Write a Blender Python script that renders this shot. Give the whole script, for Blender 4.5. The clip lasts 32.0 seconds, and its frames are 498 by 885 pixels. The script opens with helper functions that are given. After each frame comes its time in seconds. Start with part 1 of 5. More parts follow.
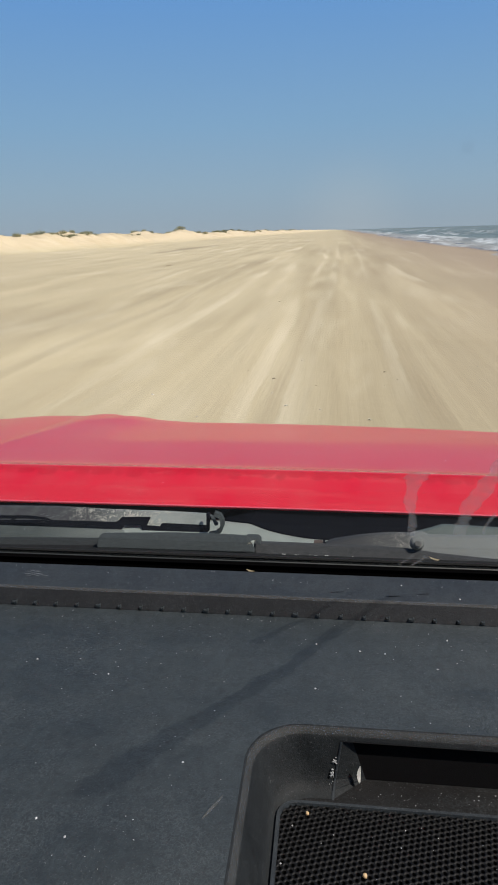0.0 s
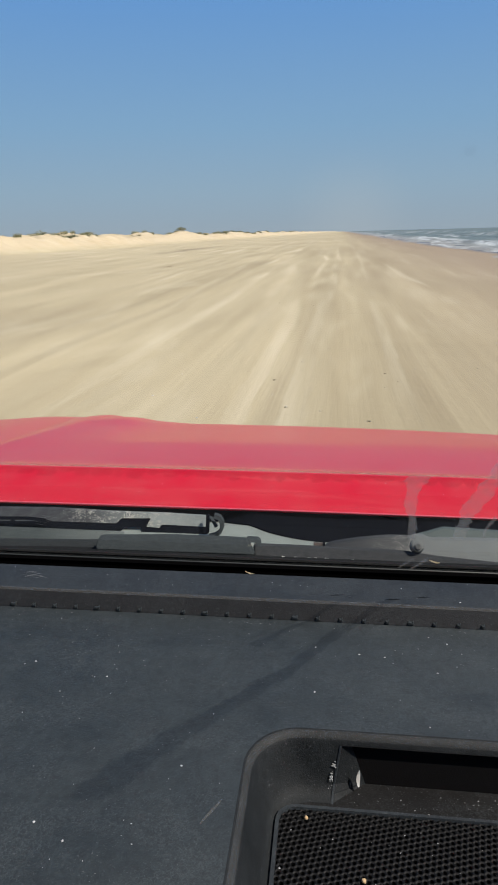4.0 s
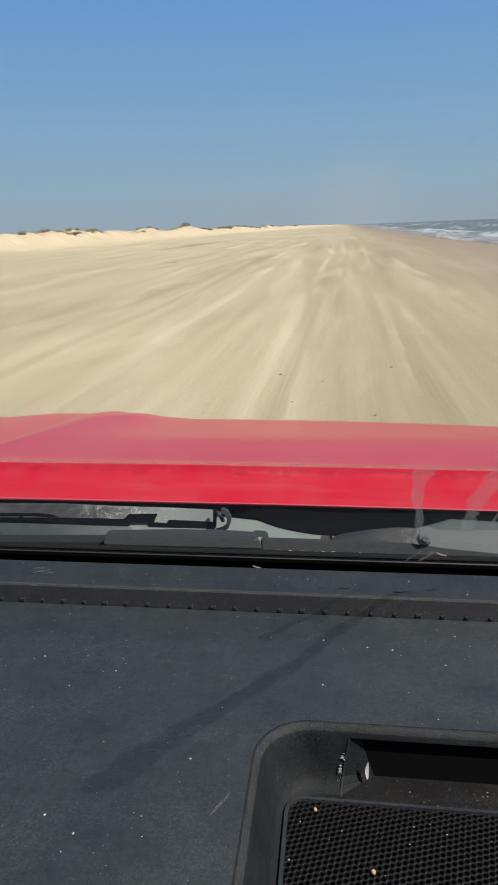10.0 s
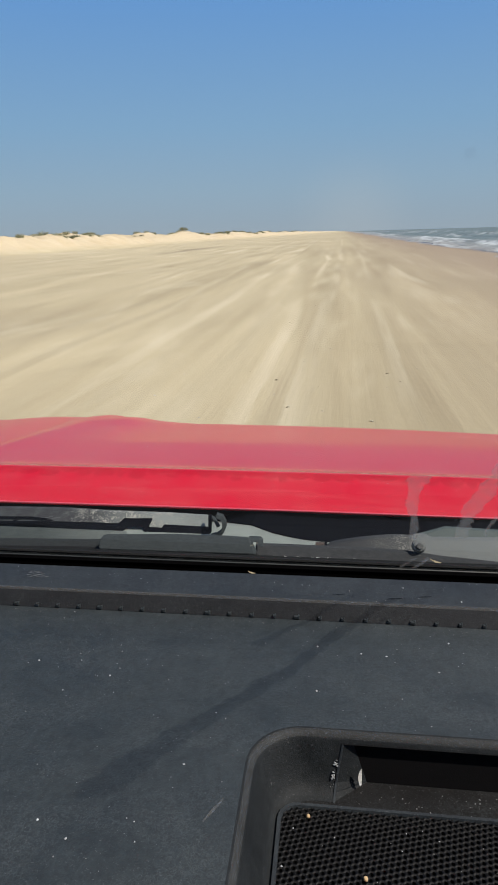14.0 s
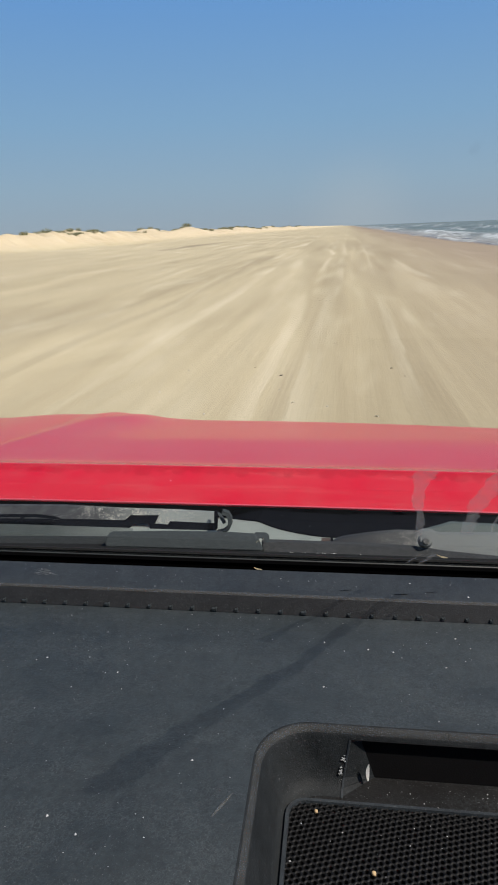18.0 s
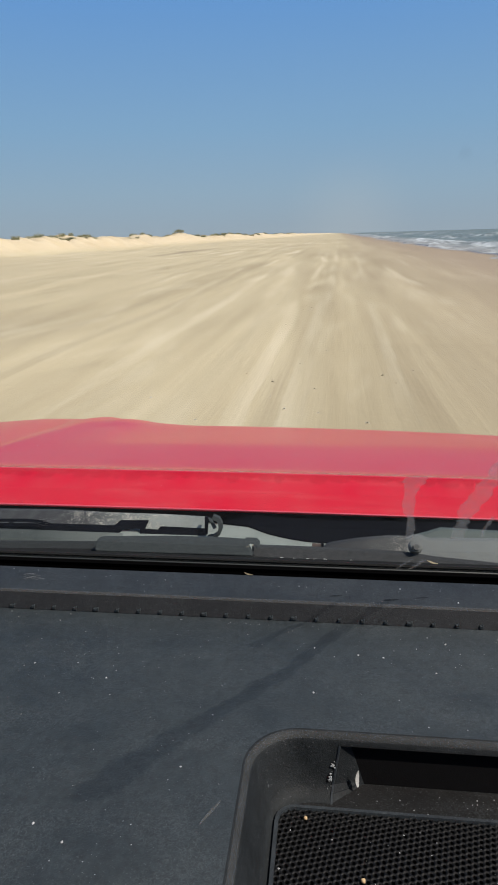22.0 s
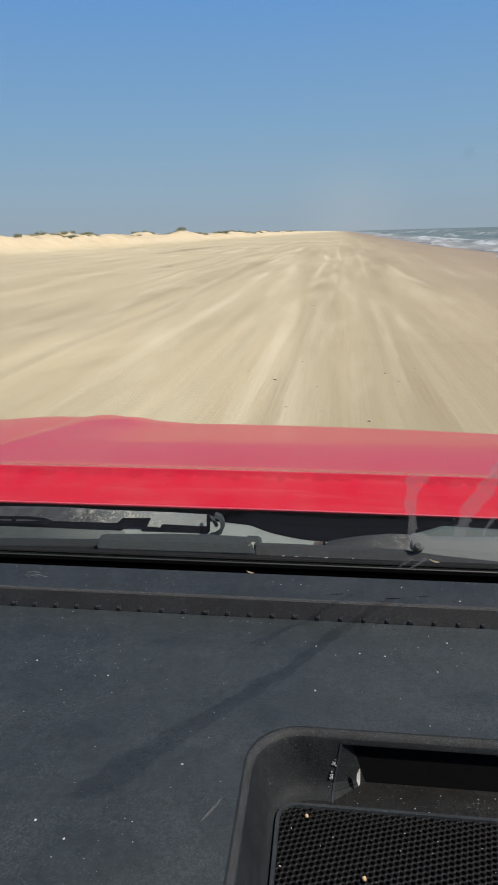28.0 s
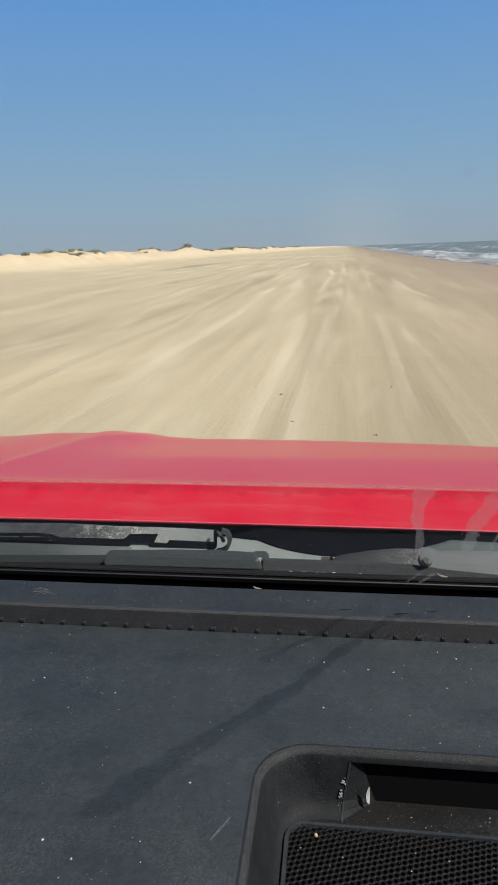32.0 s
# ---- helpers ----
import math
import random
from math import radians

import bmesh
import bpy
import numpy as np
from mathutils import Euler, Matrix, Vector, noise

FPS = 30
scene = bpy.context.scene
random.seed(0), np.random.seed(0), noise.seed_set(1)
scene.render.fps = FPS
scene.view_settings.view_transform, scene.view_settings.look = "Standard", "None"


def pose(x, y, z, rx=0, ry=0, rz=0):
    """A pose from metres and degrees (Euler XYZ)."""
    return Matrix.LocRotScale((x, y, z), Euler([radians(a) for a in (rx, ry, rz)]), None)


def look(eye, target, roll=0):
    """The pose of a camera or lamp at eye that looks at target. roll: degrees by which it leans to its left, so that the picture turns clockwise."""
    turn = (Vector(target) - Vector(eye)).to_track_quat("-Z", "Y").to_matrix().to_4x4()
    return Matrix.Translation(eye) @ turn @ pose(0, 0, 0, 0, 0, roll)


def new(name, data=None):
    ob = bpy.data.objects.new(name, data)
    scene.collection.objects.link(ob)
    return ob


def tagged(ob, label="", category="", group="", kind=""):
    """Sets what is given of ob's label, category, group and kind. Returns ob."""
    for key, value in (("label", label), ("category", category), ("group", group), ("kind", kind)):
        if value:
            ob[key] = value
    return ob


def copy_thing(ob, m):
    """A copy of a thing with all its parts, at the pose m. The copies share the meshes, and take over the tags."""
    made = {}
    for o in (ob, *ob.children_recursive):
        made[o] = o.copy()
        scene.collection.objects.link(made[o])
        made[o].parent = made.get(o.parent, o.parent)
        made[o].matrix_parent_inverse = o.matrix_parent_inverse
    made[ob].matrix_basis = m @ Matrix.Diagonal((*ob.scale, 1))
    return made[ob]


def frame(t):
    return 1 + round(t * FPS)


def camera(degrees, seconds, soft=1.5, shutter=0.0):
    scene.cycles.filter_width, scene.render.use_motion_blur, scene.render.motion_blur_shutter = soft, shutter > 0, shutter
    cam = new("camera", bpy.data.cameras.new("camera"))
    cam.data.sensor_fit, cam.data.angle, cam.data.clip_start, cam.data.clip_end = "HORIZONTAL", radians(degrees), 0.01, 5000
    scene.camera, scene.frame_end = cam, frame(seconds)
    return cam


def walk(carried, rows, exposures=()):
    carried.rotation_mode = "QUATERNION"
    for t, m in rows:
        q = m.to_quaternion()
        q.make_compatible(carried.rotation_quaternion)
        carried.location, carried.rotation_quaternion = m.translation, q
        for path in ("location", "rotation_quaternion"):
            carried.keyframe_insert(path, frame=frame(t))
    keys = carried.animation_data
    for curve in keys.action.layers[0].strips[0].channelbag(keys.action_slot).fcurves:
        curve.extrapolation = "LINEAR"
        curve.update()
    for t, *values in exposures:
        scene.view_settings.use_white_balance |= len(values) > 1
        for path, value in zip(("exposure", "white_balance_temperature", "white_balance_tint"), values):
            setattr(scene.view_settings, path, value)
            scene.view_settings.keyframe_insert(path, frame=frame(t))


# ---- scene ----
cam = camera(41.3, 32.0, soft=1.8)
PATH = [
    (0, pose(0.0002, 0.0005, 1.6187, 72.54, 1.23, 6.74)),
    (0.5, pose(0.0006, 0.0008, 1.6196, 72.56, 1.48, 6.74)),
    (1, pose(-0.0001, -0.0001, 1.6195, 72.58, 1.21, 6.72)),
    (1.5, pose(0.0007, -0.0005, 1.6205, 72.81, 1.77, 6.6)),
    (2, pose(0.0003, 0.0006, 1.6202, 73.19, 1.37, 6.66)),
    (2.5, pose(-0.0005, 0.0011, 1.6192, 72.75, 1.37, 6.58)),
    (3, pose(0.0005, 0.0022, 1.6188, 72.64, 1.08, 6.74)),
    (3.5, pose(0.0003, 0.0016, 1.6193, 72.63, 0.97, 6.81)),
    (5.5, pose(-0.0009, 0.0049, 1.6178, 72.76, 1.36, 6.7)),
    (6, pose(-0, 0.0032, 1.6185, 72.7, 1.27, 6.72)),
    (6.5, pose(0.0008, 0.0011, 1.6188, 72.67, 1.28, 6.68)),
    (7, pose(-0.0001, 0.0001, 1.6187, 72.75, 1.45, 6.66)),
    (7.5, pose(0.0006, 0.0003, 1.6197, 72.54, 1.77, 6.91)),
    (8, pose(-0.0001, -0.0007, 1.6197, 72.65, 1.55, 7.13)),
    (8.5, pose(0.0008, 0.0001, 1.6207, 72.81, 0.84, 7.45)),
    (9, pose(0.0006, 0.0004, 1.6195, 72.82, 0.64, 7.58)),
    (9.5, pose(0.0009, -0.0006, 1.6213, 72.43, 1.47, 7.35)),
    (10, pose(0.0007, 0.0018, 1.6184, 72.23, 1.76, 7.17)),
    (10.5, pose(-0.0005, -0.0012, 1.6206, 73.11, 1.73, 6.94)),
    (11, pose(0.0007, -0.0001, 1.6198, 72.93, 1.23, 7.03)),
    (11.5, pose(0.0001, -0.0006, 1.6193, 72.91, 1.03, 6.99)),
    (12, pose(0.0001, -0.0003, 1.6193, 72.59, 1.17, 7.09)),
    (12.5, pose(0.0005, 0.0005, 1.6199, 72.16, 1.53, 7.1)),
    (13, pose(0, -0, 1.62, 72.7, 1.3, 7.1)),
    (13.5, pose(-0.0008, -0.0002, 1.619, 72.91, 0.97, 7.04)),
    (14, pose(0.0003, 0.0002, 1.6197, 72.65, 1.13, 6.96)),
    (14.5, pose(0, -0.0005, 1.6204, 72.46, 1.19, 6.89)),
    (16.5, pose(0.0002, -0.0004, 1.6197, 73.18, 1, 7.31)),
    (17, pose(-0.0001, -0.0005, 1.6204, 72.44, 0.7, 7.61)),
    (17.5, pose(0, 0.0005, 1.6197, 71.82, 0.91, 7.53)),
    (18, pose(0.0001, 0, 1.6207, 72.29, 1.66, 7.26)),
    (18.5, pose(0.0001, -0.0001, 1.6203, 73.03, 0.76, 7.34)),
    (19, pose(0.0007, 0.0002, 1.6185, 72.66, 0.63, 7.26)),
    (19.5, pose(-0.0005, 0.0006, 1.6187, 72.46, 1.38, 7.1)),
    (20, pose(0.0006, -0.0001, 1.6192, 72.98, 1.18, 7.11)),
    (20.5, pose(0.0014, 0.0001, 1.6191, 72.83, 0.9, 7.14)),
    (21, pose(0.0002, 0.001, 1.6194, 72.49, 1.09, 6.98)),
    (21.5, pose(-0, -0.0002, 1.6217, 72.28, 1.38, 6.69)),
    (22, pose(0.0003, 0.0008, 1.619, 72.8, 1.16, 6.62)),
    (22.5, pose(-0, -0.0005, 1.6203, 72.83, 0.96, 6.6)),
    (23, pose(-0.0003, -0.0003, 1.6199, 72.85, 1.17, 6.7)),
    (23.5, pose(-0.0011, 0.0001, 1.6199, 72.53, 1.72, 6.84)),
    (24, pose(0.0008, 0.001, 1.6187, 73.11, 1.2, 6.98)),
    (24.5, pose(-0.0001, 0.0004, 1.621, 72.4, 1.22, 6.9)),
    (25, pose(-0.0007, -0.0014, 1.6212, 72.81, 1, 6.92)),
    (25.5, pose(0.0013, 0.0006, 1.6199, 72.38, 1.49, 6.78)),
    (27.5, pose(-0.0009, -0.0008, 1.62, 72.92, 1.38, 6.99)),
    (28, pose(0.0003, 0.0006, 1.6194, 72.63, 1.1, 6.82)),
    (28.5, pose(0.0005, -0.0002, 1.62, 72.13, 1.85, 6.54)),
    (29, pose(0.0001, -0.0008, 1.6189, 73.23, 1.75, 6.36)),
    (29.5, pose(0.0003, -0, 1.6201, 72.15, 1.67, 6.56)),
    (30, pose(0.0003, 0.0002, 1.6196, 72.78, 1.49, 6.86)),
    (30.5, pose(0.0014, 0.0005, 1.6214, 72.61, 1.42, 7.1)),
    (31, pose(0.0004, 0.0002, 1.6196, 72.42, 1.24, 7.23)),
    (31.5, pose(0.0005, 0.0011, 1.6206, 71.61, 0.87, 7.42)),
    (32, pose(0.001, -0.0004, 1.6205, 73.91, 1.65, 7.27)),
]
EYE = 1.62
LEAN = Matrix.Translation((0, 0, EYE)) @ pose(0, 0, 0, -0.24, 0.39, 0.88)  # how the truck stands on the sloping beach
walk(cam, [(t, LEAN @ Matrix.Translation((0, 0, -EYE)) @ m) for t, m in PATH], [(0, 0.15, 6680, 10)])

# ---- world and sun ----
SUN_HEIGHT, SUN_SIDE = 53.0, 111.5  # degrees above the horizon; degrees from straight ahead towards the sea
world = bpy.data.worlds.new("sky")
scene.world = world
world.use_nodes = True
sky = world.node_tree.nodes.new("ShaderNodeTexSky")
sky.sky_type, sky.sun_disc = "NISHITA", False
sky.sun_elevation, sky.sun_rotation = radians(SUN_HEIGHT), radians(SUN_SIDE)
sky.altitude, sky.air_density, sky.dust_density, sky.ozone_density = 0, 1.0, 1.0, 1.0
back = world.node_tree.nodes["Background"]
back.inputs["Strength"].default_value = 0.10
# sea haze pales the lowest sky all round
up = world.node_tree.nodes.new("ShaderNodeTexCoord")
axis = world.node_tree.nodes.new("ShaderNodeSeparateXYZ")
haze = world.node_tree.nodes.new("ShaderNodeValToRGB")
blend = world.node_tree.nodes.new("ShaderNodeMapRange")
lift = world.node_tree.nodes.new("ShaderNodeMix")
lift.data_type = "RGBA"
for i, (at, colour) in enumerate(((0.0, (0.310, 0.380, 0.450)), (0.06, (0.278, 0.396, 0.512)), (0.14, (0.215, 0.375, 0.565)), (0.30, (0.125, 0.300, 0.620)), (0.6, (0.07, 0.21, 0.55)))):
    stop = haze.color_ramp.elements[i] if i < 2 else haze.color_ramp.elements.new(at)
    stop.position, stop.color = at, (*colour, 1)
gain = world.node_tree.nodes.new("ShaderNodeVectorMath")
gain.operation = "SCALE"
gain.inputs["Scale"].default_value = 10.0
blend.inputs["From Min"].default_value, blend.inputs["From Max"].default_value = 0.30, 0.60
for a, b in ((up.outputs["Generated"], axis.inputs[0]), (axis.outputs[2], haze.inputs[0]), (axis.outputs[2], blend.inputs[0]), (haze.outputs[0], gain.inputs[0]),
             (blend.outputs[0], lift.inputs[0]), (gain.outputs[0], lift.inputs[6]), (sky.outputs[0], lift.inputs[7]), (lift.outputs[2], back.inputs[0])):
    world.node_tree.links.new(a, b)
# spray hangs over the far end of the beach
spray = world.node_tree.nodes.new("ShaderNodeVectorMath")
spray.operation, spray.inputs[1].default_value = "DISTANCE", (0.012, 1.0, 0.012)
veil = world.node_tree.nodes.new("ShaderNodeMapRange")
veil.interpolation_type = "SMOOTHSTEP"
for key, value in (("From Min", 0.11), ("From Max", 0.0), ("To Max", 0.24)):
    veil.inputs[key].default_value = value
pale = world.node_tree.nodes.new("ShaderNodeMix")
pale.data_type = "RGBA"
pale.inputs[7].default_value = (4.6, 5.0, 5.3, 1)
for a, b in ((up.outputs["Generated"], spray.inputs[0]), (spray.outputs["Value"], veil.inputs[0]), (veil.outputs[0], pale.inputs[0]), (lift.outputs[2], pale.inputs[6]), (pale.outputs[2], back.inputs[0])):
    world.node_tree.links.new(a, b)
to_sun = Vector((math.cos(radians(SUN_HEIGHT)) * math.sin(radians(SUN_SIDE)),
                 math.cos(radians(SUN_HEIGHT)) * math.cos(radians(SUN_SIDE)), math.sin(radians(SUN_HEIGHT))))
lamp = bpy.data.lights.new("sun", "SUN")
lamp.energy, lamp.angle, lamp.color = 4.2, radians(0.55), (1.0, 0.93, 0.84)
sun = new("sun", lamp)
sun.matrix_world = look(to_sun * 200, (0, 0, 0))


# ---- materials ----
class Shader:
    """Short hand for a node material."""

    def __init__(self, name, **values):
        self.mat = bpy.data.materials.new(name)
        self.mat.use_nodes = True
        self.tree = self.mat.node_tree
        self.surface = self.tree.nodes["Principled BSDF"]
        self.out = self.tree.nodes["Material Output"]
        self.place = self.add("ShaderNodeTexCoord").outputs["Object"]
        for key, value in values.items():
            self.surface.inputs[key.replace("_", " ")].default_value = value

    def add(self, kind, **inputs):
        node = self.tree.nodes.new(kind)
        for key, value in inputs.items():
            self.put(node.inputs[key.replace("_", " ")], value)
        return node

    def put(self, socket, value):
        if isinstance(value, bpy.types.NodeSocket):
            self.tree.links.new(value, socket)
        else:
            socket.default_value = value

    def stretch(self, x, y, z, turn=0):
        node = self.add("ShaderNodeMapping", Vector=self.place)
        node.inputs["Scale"].default_value = (x, y, z)
        node.inputs["Rotation"].default_value = (0, 0, radians(turn))
        return node.outputs[0]

    def noise(self, scale, detail=4.0, rough=0.55, where=None, bend=0.0):
        node = self.add("ShaderNodeTexNoise", Vector=where or self.place, Scale=scale, Detail=detail, Roughness=rough, Distortion=bend)
        return node.outputs["Fac"]

    def ramp(self, fac, *stops):
        node = self.add("ShaderNodeValToRGB", Fac=fac)
        for i, (at, colour) in enumerate(stops):
            e = node.color_ramp.elements[i] if i < 2 else node.color_ramp.elements.new(at)
            e.position = at
            e.color = (*colour, 1) if len(colour) == 3 else colour
        return node.outputs[0]

    def band(self, fac, low, high):
        node = self.add("ShaderNodeMapRange", Value=fac)
        node.inputs["From Min"].default_value, node.inputs["From Max"].default_value = low, high
        return node.outputs[0]

    def mix(self, fac, a, b, how="MIX"):
        node = self.tree.nodes.new("ShaderNodeMix")
        node.data_type, node.blend_type = "RGBA", how
        self.put(node.inputs[0], fac)
        self.put(node.inputs[6], (*a, 1) if isinstance(a, tuple) else a)
        self.put(node.inputs[7], (*b, 1) if isinstance(b, tuple) else b)
        return node.outputs[2]

    def times(self, a, b, how="MULTIPLY"):
        node = self.tree.nodes.new("ShaderNodeMath")
        node.operation = how
        self.put(node.inputs[0], a)
        self.put(node.inputs[1], b)
        return node.outputs[0]

    def bump(self, height, strength, distance):
        node = self.add("ShaderNodeBump", Height=height, Strength=strength, Distance=distance)
        self.put(self.surface.inputs["Normal"], node.outputs[0])
        return self

    def set(self, **inputs):
        for key, value in inputs.items():
            self.put(self.surface.inputs[key.replace("_", " ")], value)
        return self


def vec(colour):
    return (*colour, 1)


def sand_material():
    s = Shader("beach_sand", Roughness=0.95, Specular_IOR_Level=0.15)
    streak = s.noise(1.0, 4, 0.6, s.stretch(0.55, 0.032, 0.3, 0.6), 0.35)
    dash_ = s.noise(1.0, 3, 0.5, s.stretch(1.0, 0.055, 0.6, 1.2), 0.3)
    fine = s.noise(1.0, 3, 0.55, s.stretch(3.2, 0.05, 1, -0.5), 0.1)
    patch = s.noise(1.0, 4, 0.55, s.stretch(0.055, 0.02, 0.1), 0.8)
    band_ = s.noise(1.0, 3, 0.5, s.stretch(0.035, 0.045, 0.1, 8), 0.5)
    grain = s.noise(240, 2, 0.7)
    blotch = s.noise(1.0, 4, 0.6, s.stretch(1.3, 0.11, 1), 0.4)
    dry = s.mix(s.band(streak, 0.34, 0.66), (0.385, 0.312, 0.193), (0.565, 0.467, 0.299))
    dry = s.mix(s.times(s.times(s.band(fine, 0.42, 0.72), 0.42), s.band(patch, 0.62, 0.40)), dry, (0.61, 0.51, 0.33))
    dry = s.mix(s.times(s.times(s.band(dash_, 0.57, 0.66), 0.75), s.band(band_, 0.40, 0.56)), dry, (0.75, 0.65, 0.46))
    dry = s.mix(s.times(s.band(patch, 0.50, 0.68), 0.5), dry, (0.39, 0.315, 0.21))
    dry = s.mix(s.times(s.band(band_, 0.54, 0.66), 0.45), dry, (0.66, 0.555, 0.365))
    across = s.add("ShaderNodeSeparateXYZ", Vector=s.place).outputs[0]
    dry = s.mix(s.times(s.band(across, -1.0, -20.0), 0.38), dry, (0.68, 0.565, 0.36))
    pool = s.noise(1.0, 4, 0.65, s.stretch(0.75, 0.17, 1, 4), 0.6)
    dry = s.mix(s.times(s.band(pool, 0.54, 0.66), 0.38), dry, (0.69, 0.59, 0.41))
    dry = s.mix(s.times(s.band(pool, 0.44, 0.34), 0.30), dry, (0.41, 0.335, 0.215))
    dry = s.mix(s.times(s.band(blotch, 0.50, 0.72), 0.35), dry, (0.36, 0.285, 0.175))
    dry = s.mix(s.times(s.band(grain, 0.62, 0.9), 0.35), dry, (0.26, 0.20, 0.13))
    # a long dark smear of damp sand towards the dunes
    far_off = s.add("ShaderNodeVectorMath", Vector=s.stretch(0.55, 0.035, 0.0))
    far_off.operation = "DISTANCE"
    far_off.inputs[1].default_value = (-9.6, 2.75, 0.0)
    smear = s.times(s.band(s.times(far_off.outputs["Value"], s.times(s.noise(1.0, 4, 0.6, s.stretch(0.5, 0.09, 1)), 1.2), "ADD"), 1.5, 0.8), 0.75)
    dry = s.mix(smear, dry, (0.27, 0.215, 0.145))
    # tread marks of single tyres
    xyz = s.add("ShaderNodeSeparateXYZ", Vector=s.place)
    sway = s.times(s.times(s.noise(1.0, 1, 0.5, s.stretch(0.0, 0.035, 0.0)), 0.5, "SUBTRACT"), 3.0)
    for at, wide, slant in ((1.25, 0.13, 0.0), (-0.35, 0.12, 0.004), (-3.6, 0.14, -0.03), (3.3, 0.12, 0.02)):
        off = s.times(s.times(xyz.outputs[0], s.times(sway, s.times(xyz.outputs[1], slant), "ADD"), "SUBTRACT"), at, "SUBTRACT")
        inside = s.band(s.times(off, 0.0, "ABSOLUTE"), wide, wide * 0.75)
        bars = s.times(s.times(s.times(xyz.outputs[1], s.times(off, 0.6), "ADD"), 75.0), 0.0, "SINE")
        ribs = s.times(s.times(off, 95.0), 0.0, "SINE")
        mark = s.times(s.times(inside, s.band(bars, -1.6, 0.9)), s.band(ribs, -0.6, 0.6))
        worn = s.times(mark, s.band(s.noise(1.0, 3, 0.6, s.stretch(0.8, 0.16, 1)), 0.42, 0.62))
        dry = s.mix(s.times(worn, 0.45), dry, (0.27, 0.205, 0.13))
        dry = s.mix(s.times(inside, 0.10), dry, (0.30, 0.23, 0.14))
    # pale, broken tracks where wheels have turned dry sand up
    for at, wide, slant in ((-0.32, 0.15, 0.0), (-0.85, 0.12, -0.004), (-2.6, 0.16, -0.02), (0.75, 0.10, 0.006)):
        off = s.times(s.times(xyz.outputs[0], s.times(s.times(sway, 0.35), s.times(xyz.outputs[1], slant), "ADD"), "SUBTRACT"), at, "SUBTRACT")
        ragged = s.times(s.times(off, 0.0, "ABSOLUTE"), s.times(s.noise(1.0, 4, 0.65, s.stretch(5, 1.2, 1)), 0.16), "ADD")
        inside = s.band(ragged, wide + 0.09, wide + 0.05)
        broken = s.band(s.noise(1.0, 4, 0.65, s.stretch(1.1, 0.075, 1, at)), 0.42, 0.62)
        dry = s.mix(s.times(s.times(inside, broken), 0.42), dry, (0.74, 0.64, 0.46))
    # the dunes are loose, pale and slightly orange; the sand by the water is wet
    xyz = s.add("ShaderNodeSeparateXYZ", Vector=s.place)
    high = s.band(xyz.outputs[2], 0.18, 0.75)
    dune = s.mix(s.band(s.noise(0.5, 4), 0.35, 0.7), (0.60, 0.475, 0.305), (0.68, 0.56, 0.385))
    sand = s.mix(high, dry, dune)
    edge = s.add("ShaderNodeMath", Value=s.noise(1.0, 3, 0.5, s.stretch(0.12, 0.03, 0.1)))
    edge.operation = "MULTIPLY_ADD"
    edge.inputs[1].default_value = 4.0
    s.put(edge.inputs[2], xyz.outputs[0])
    damp = s.band(edge.outputs[0], 2.0, 9.0)
    sand = s.mix(s.times(damp, 0.85), sand, (0.325, 0.245, 0.175))
    wet = s.band(edge.outputs[0], 11.6, 13.0)
    sand = s.mix(wet, sand, (0.17, 0.135, 0.11))
    s.set(Base_Color=sand, Roughness=s.band(wet, 1.5, -0.45))
    lumps = s.noise(9, 4, 0.6)
    ridges = s.noise(1.0, 3, 0.6, s.stretch(14, 0.5, 4), 0.4)
    s.bump(s.times(s.times(lumps, 0.6), s.times(ridges, 0.5), "ADD"), 0.35, 0.03)
    return s.mat


def sea_material():
    s = Shader("sea_water", Roughness=0.3, IOR=1.33, Specular_IOR_Level=0.3)
    foam = s.add("ShaderNodeAttribute")
    foam.attribute_name = "foam"
    lace = s.noise(1.0, 5, 0.65, s.stretch(0.9, 0.16, 1), 0.4)
    white = s.band(s.times(foam.outputs["Fac"], s.band(lace, 0.30, 0.62), "ADD"), 0.95, 1.80)
    tone = s.noise(1.0, 3, 0.5, s.stretch(0.06, 0.015, 0.1))
    xyz = s.add("ShaderNodeSeparateXYZ", Vector=s.place)
    deep = s.band(xyz.outputs[0], 11, 20)
    water = s.mix(tone, (0.125, 0.160, 0.158), (0.175, 0.215, 0.208))
    water = s.mix(deep, (0.30, 0.285, 0.26), water)
    s.set(Base_Color=s.mix(white, water, (0.66, 0.68, 0.68)), Roughness=s.band(white, -1.2, 1.0))
    s.bump(s.noise(1.0, 4, 0.6, s.stretch(2.2, 0.9, 1)), 0.4, 0.08)
    return s.mat


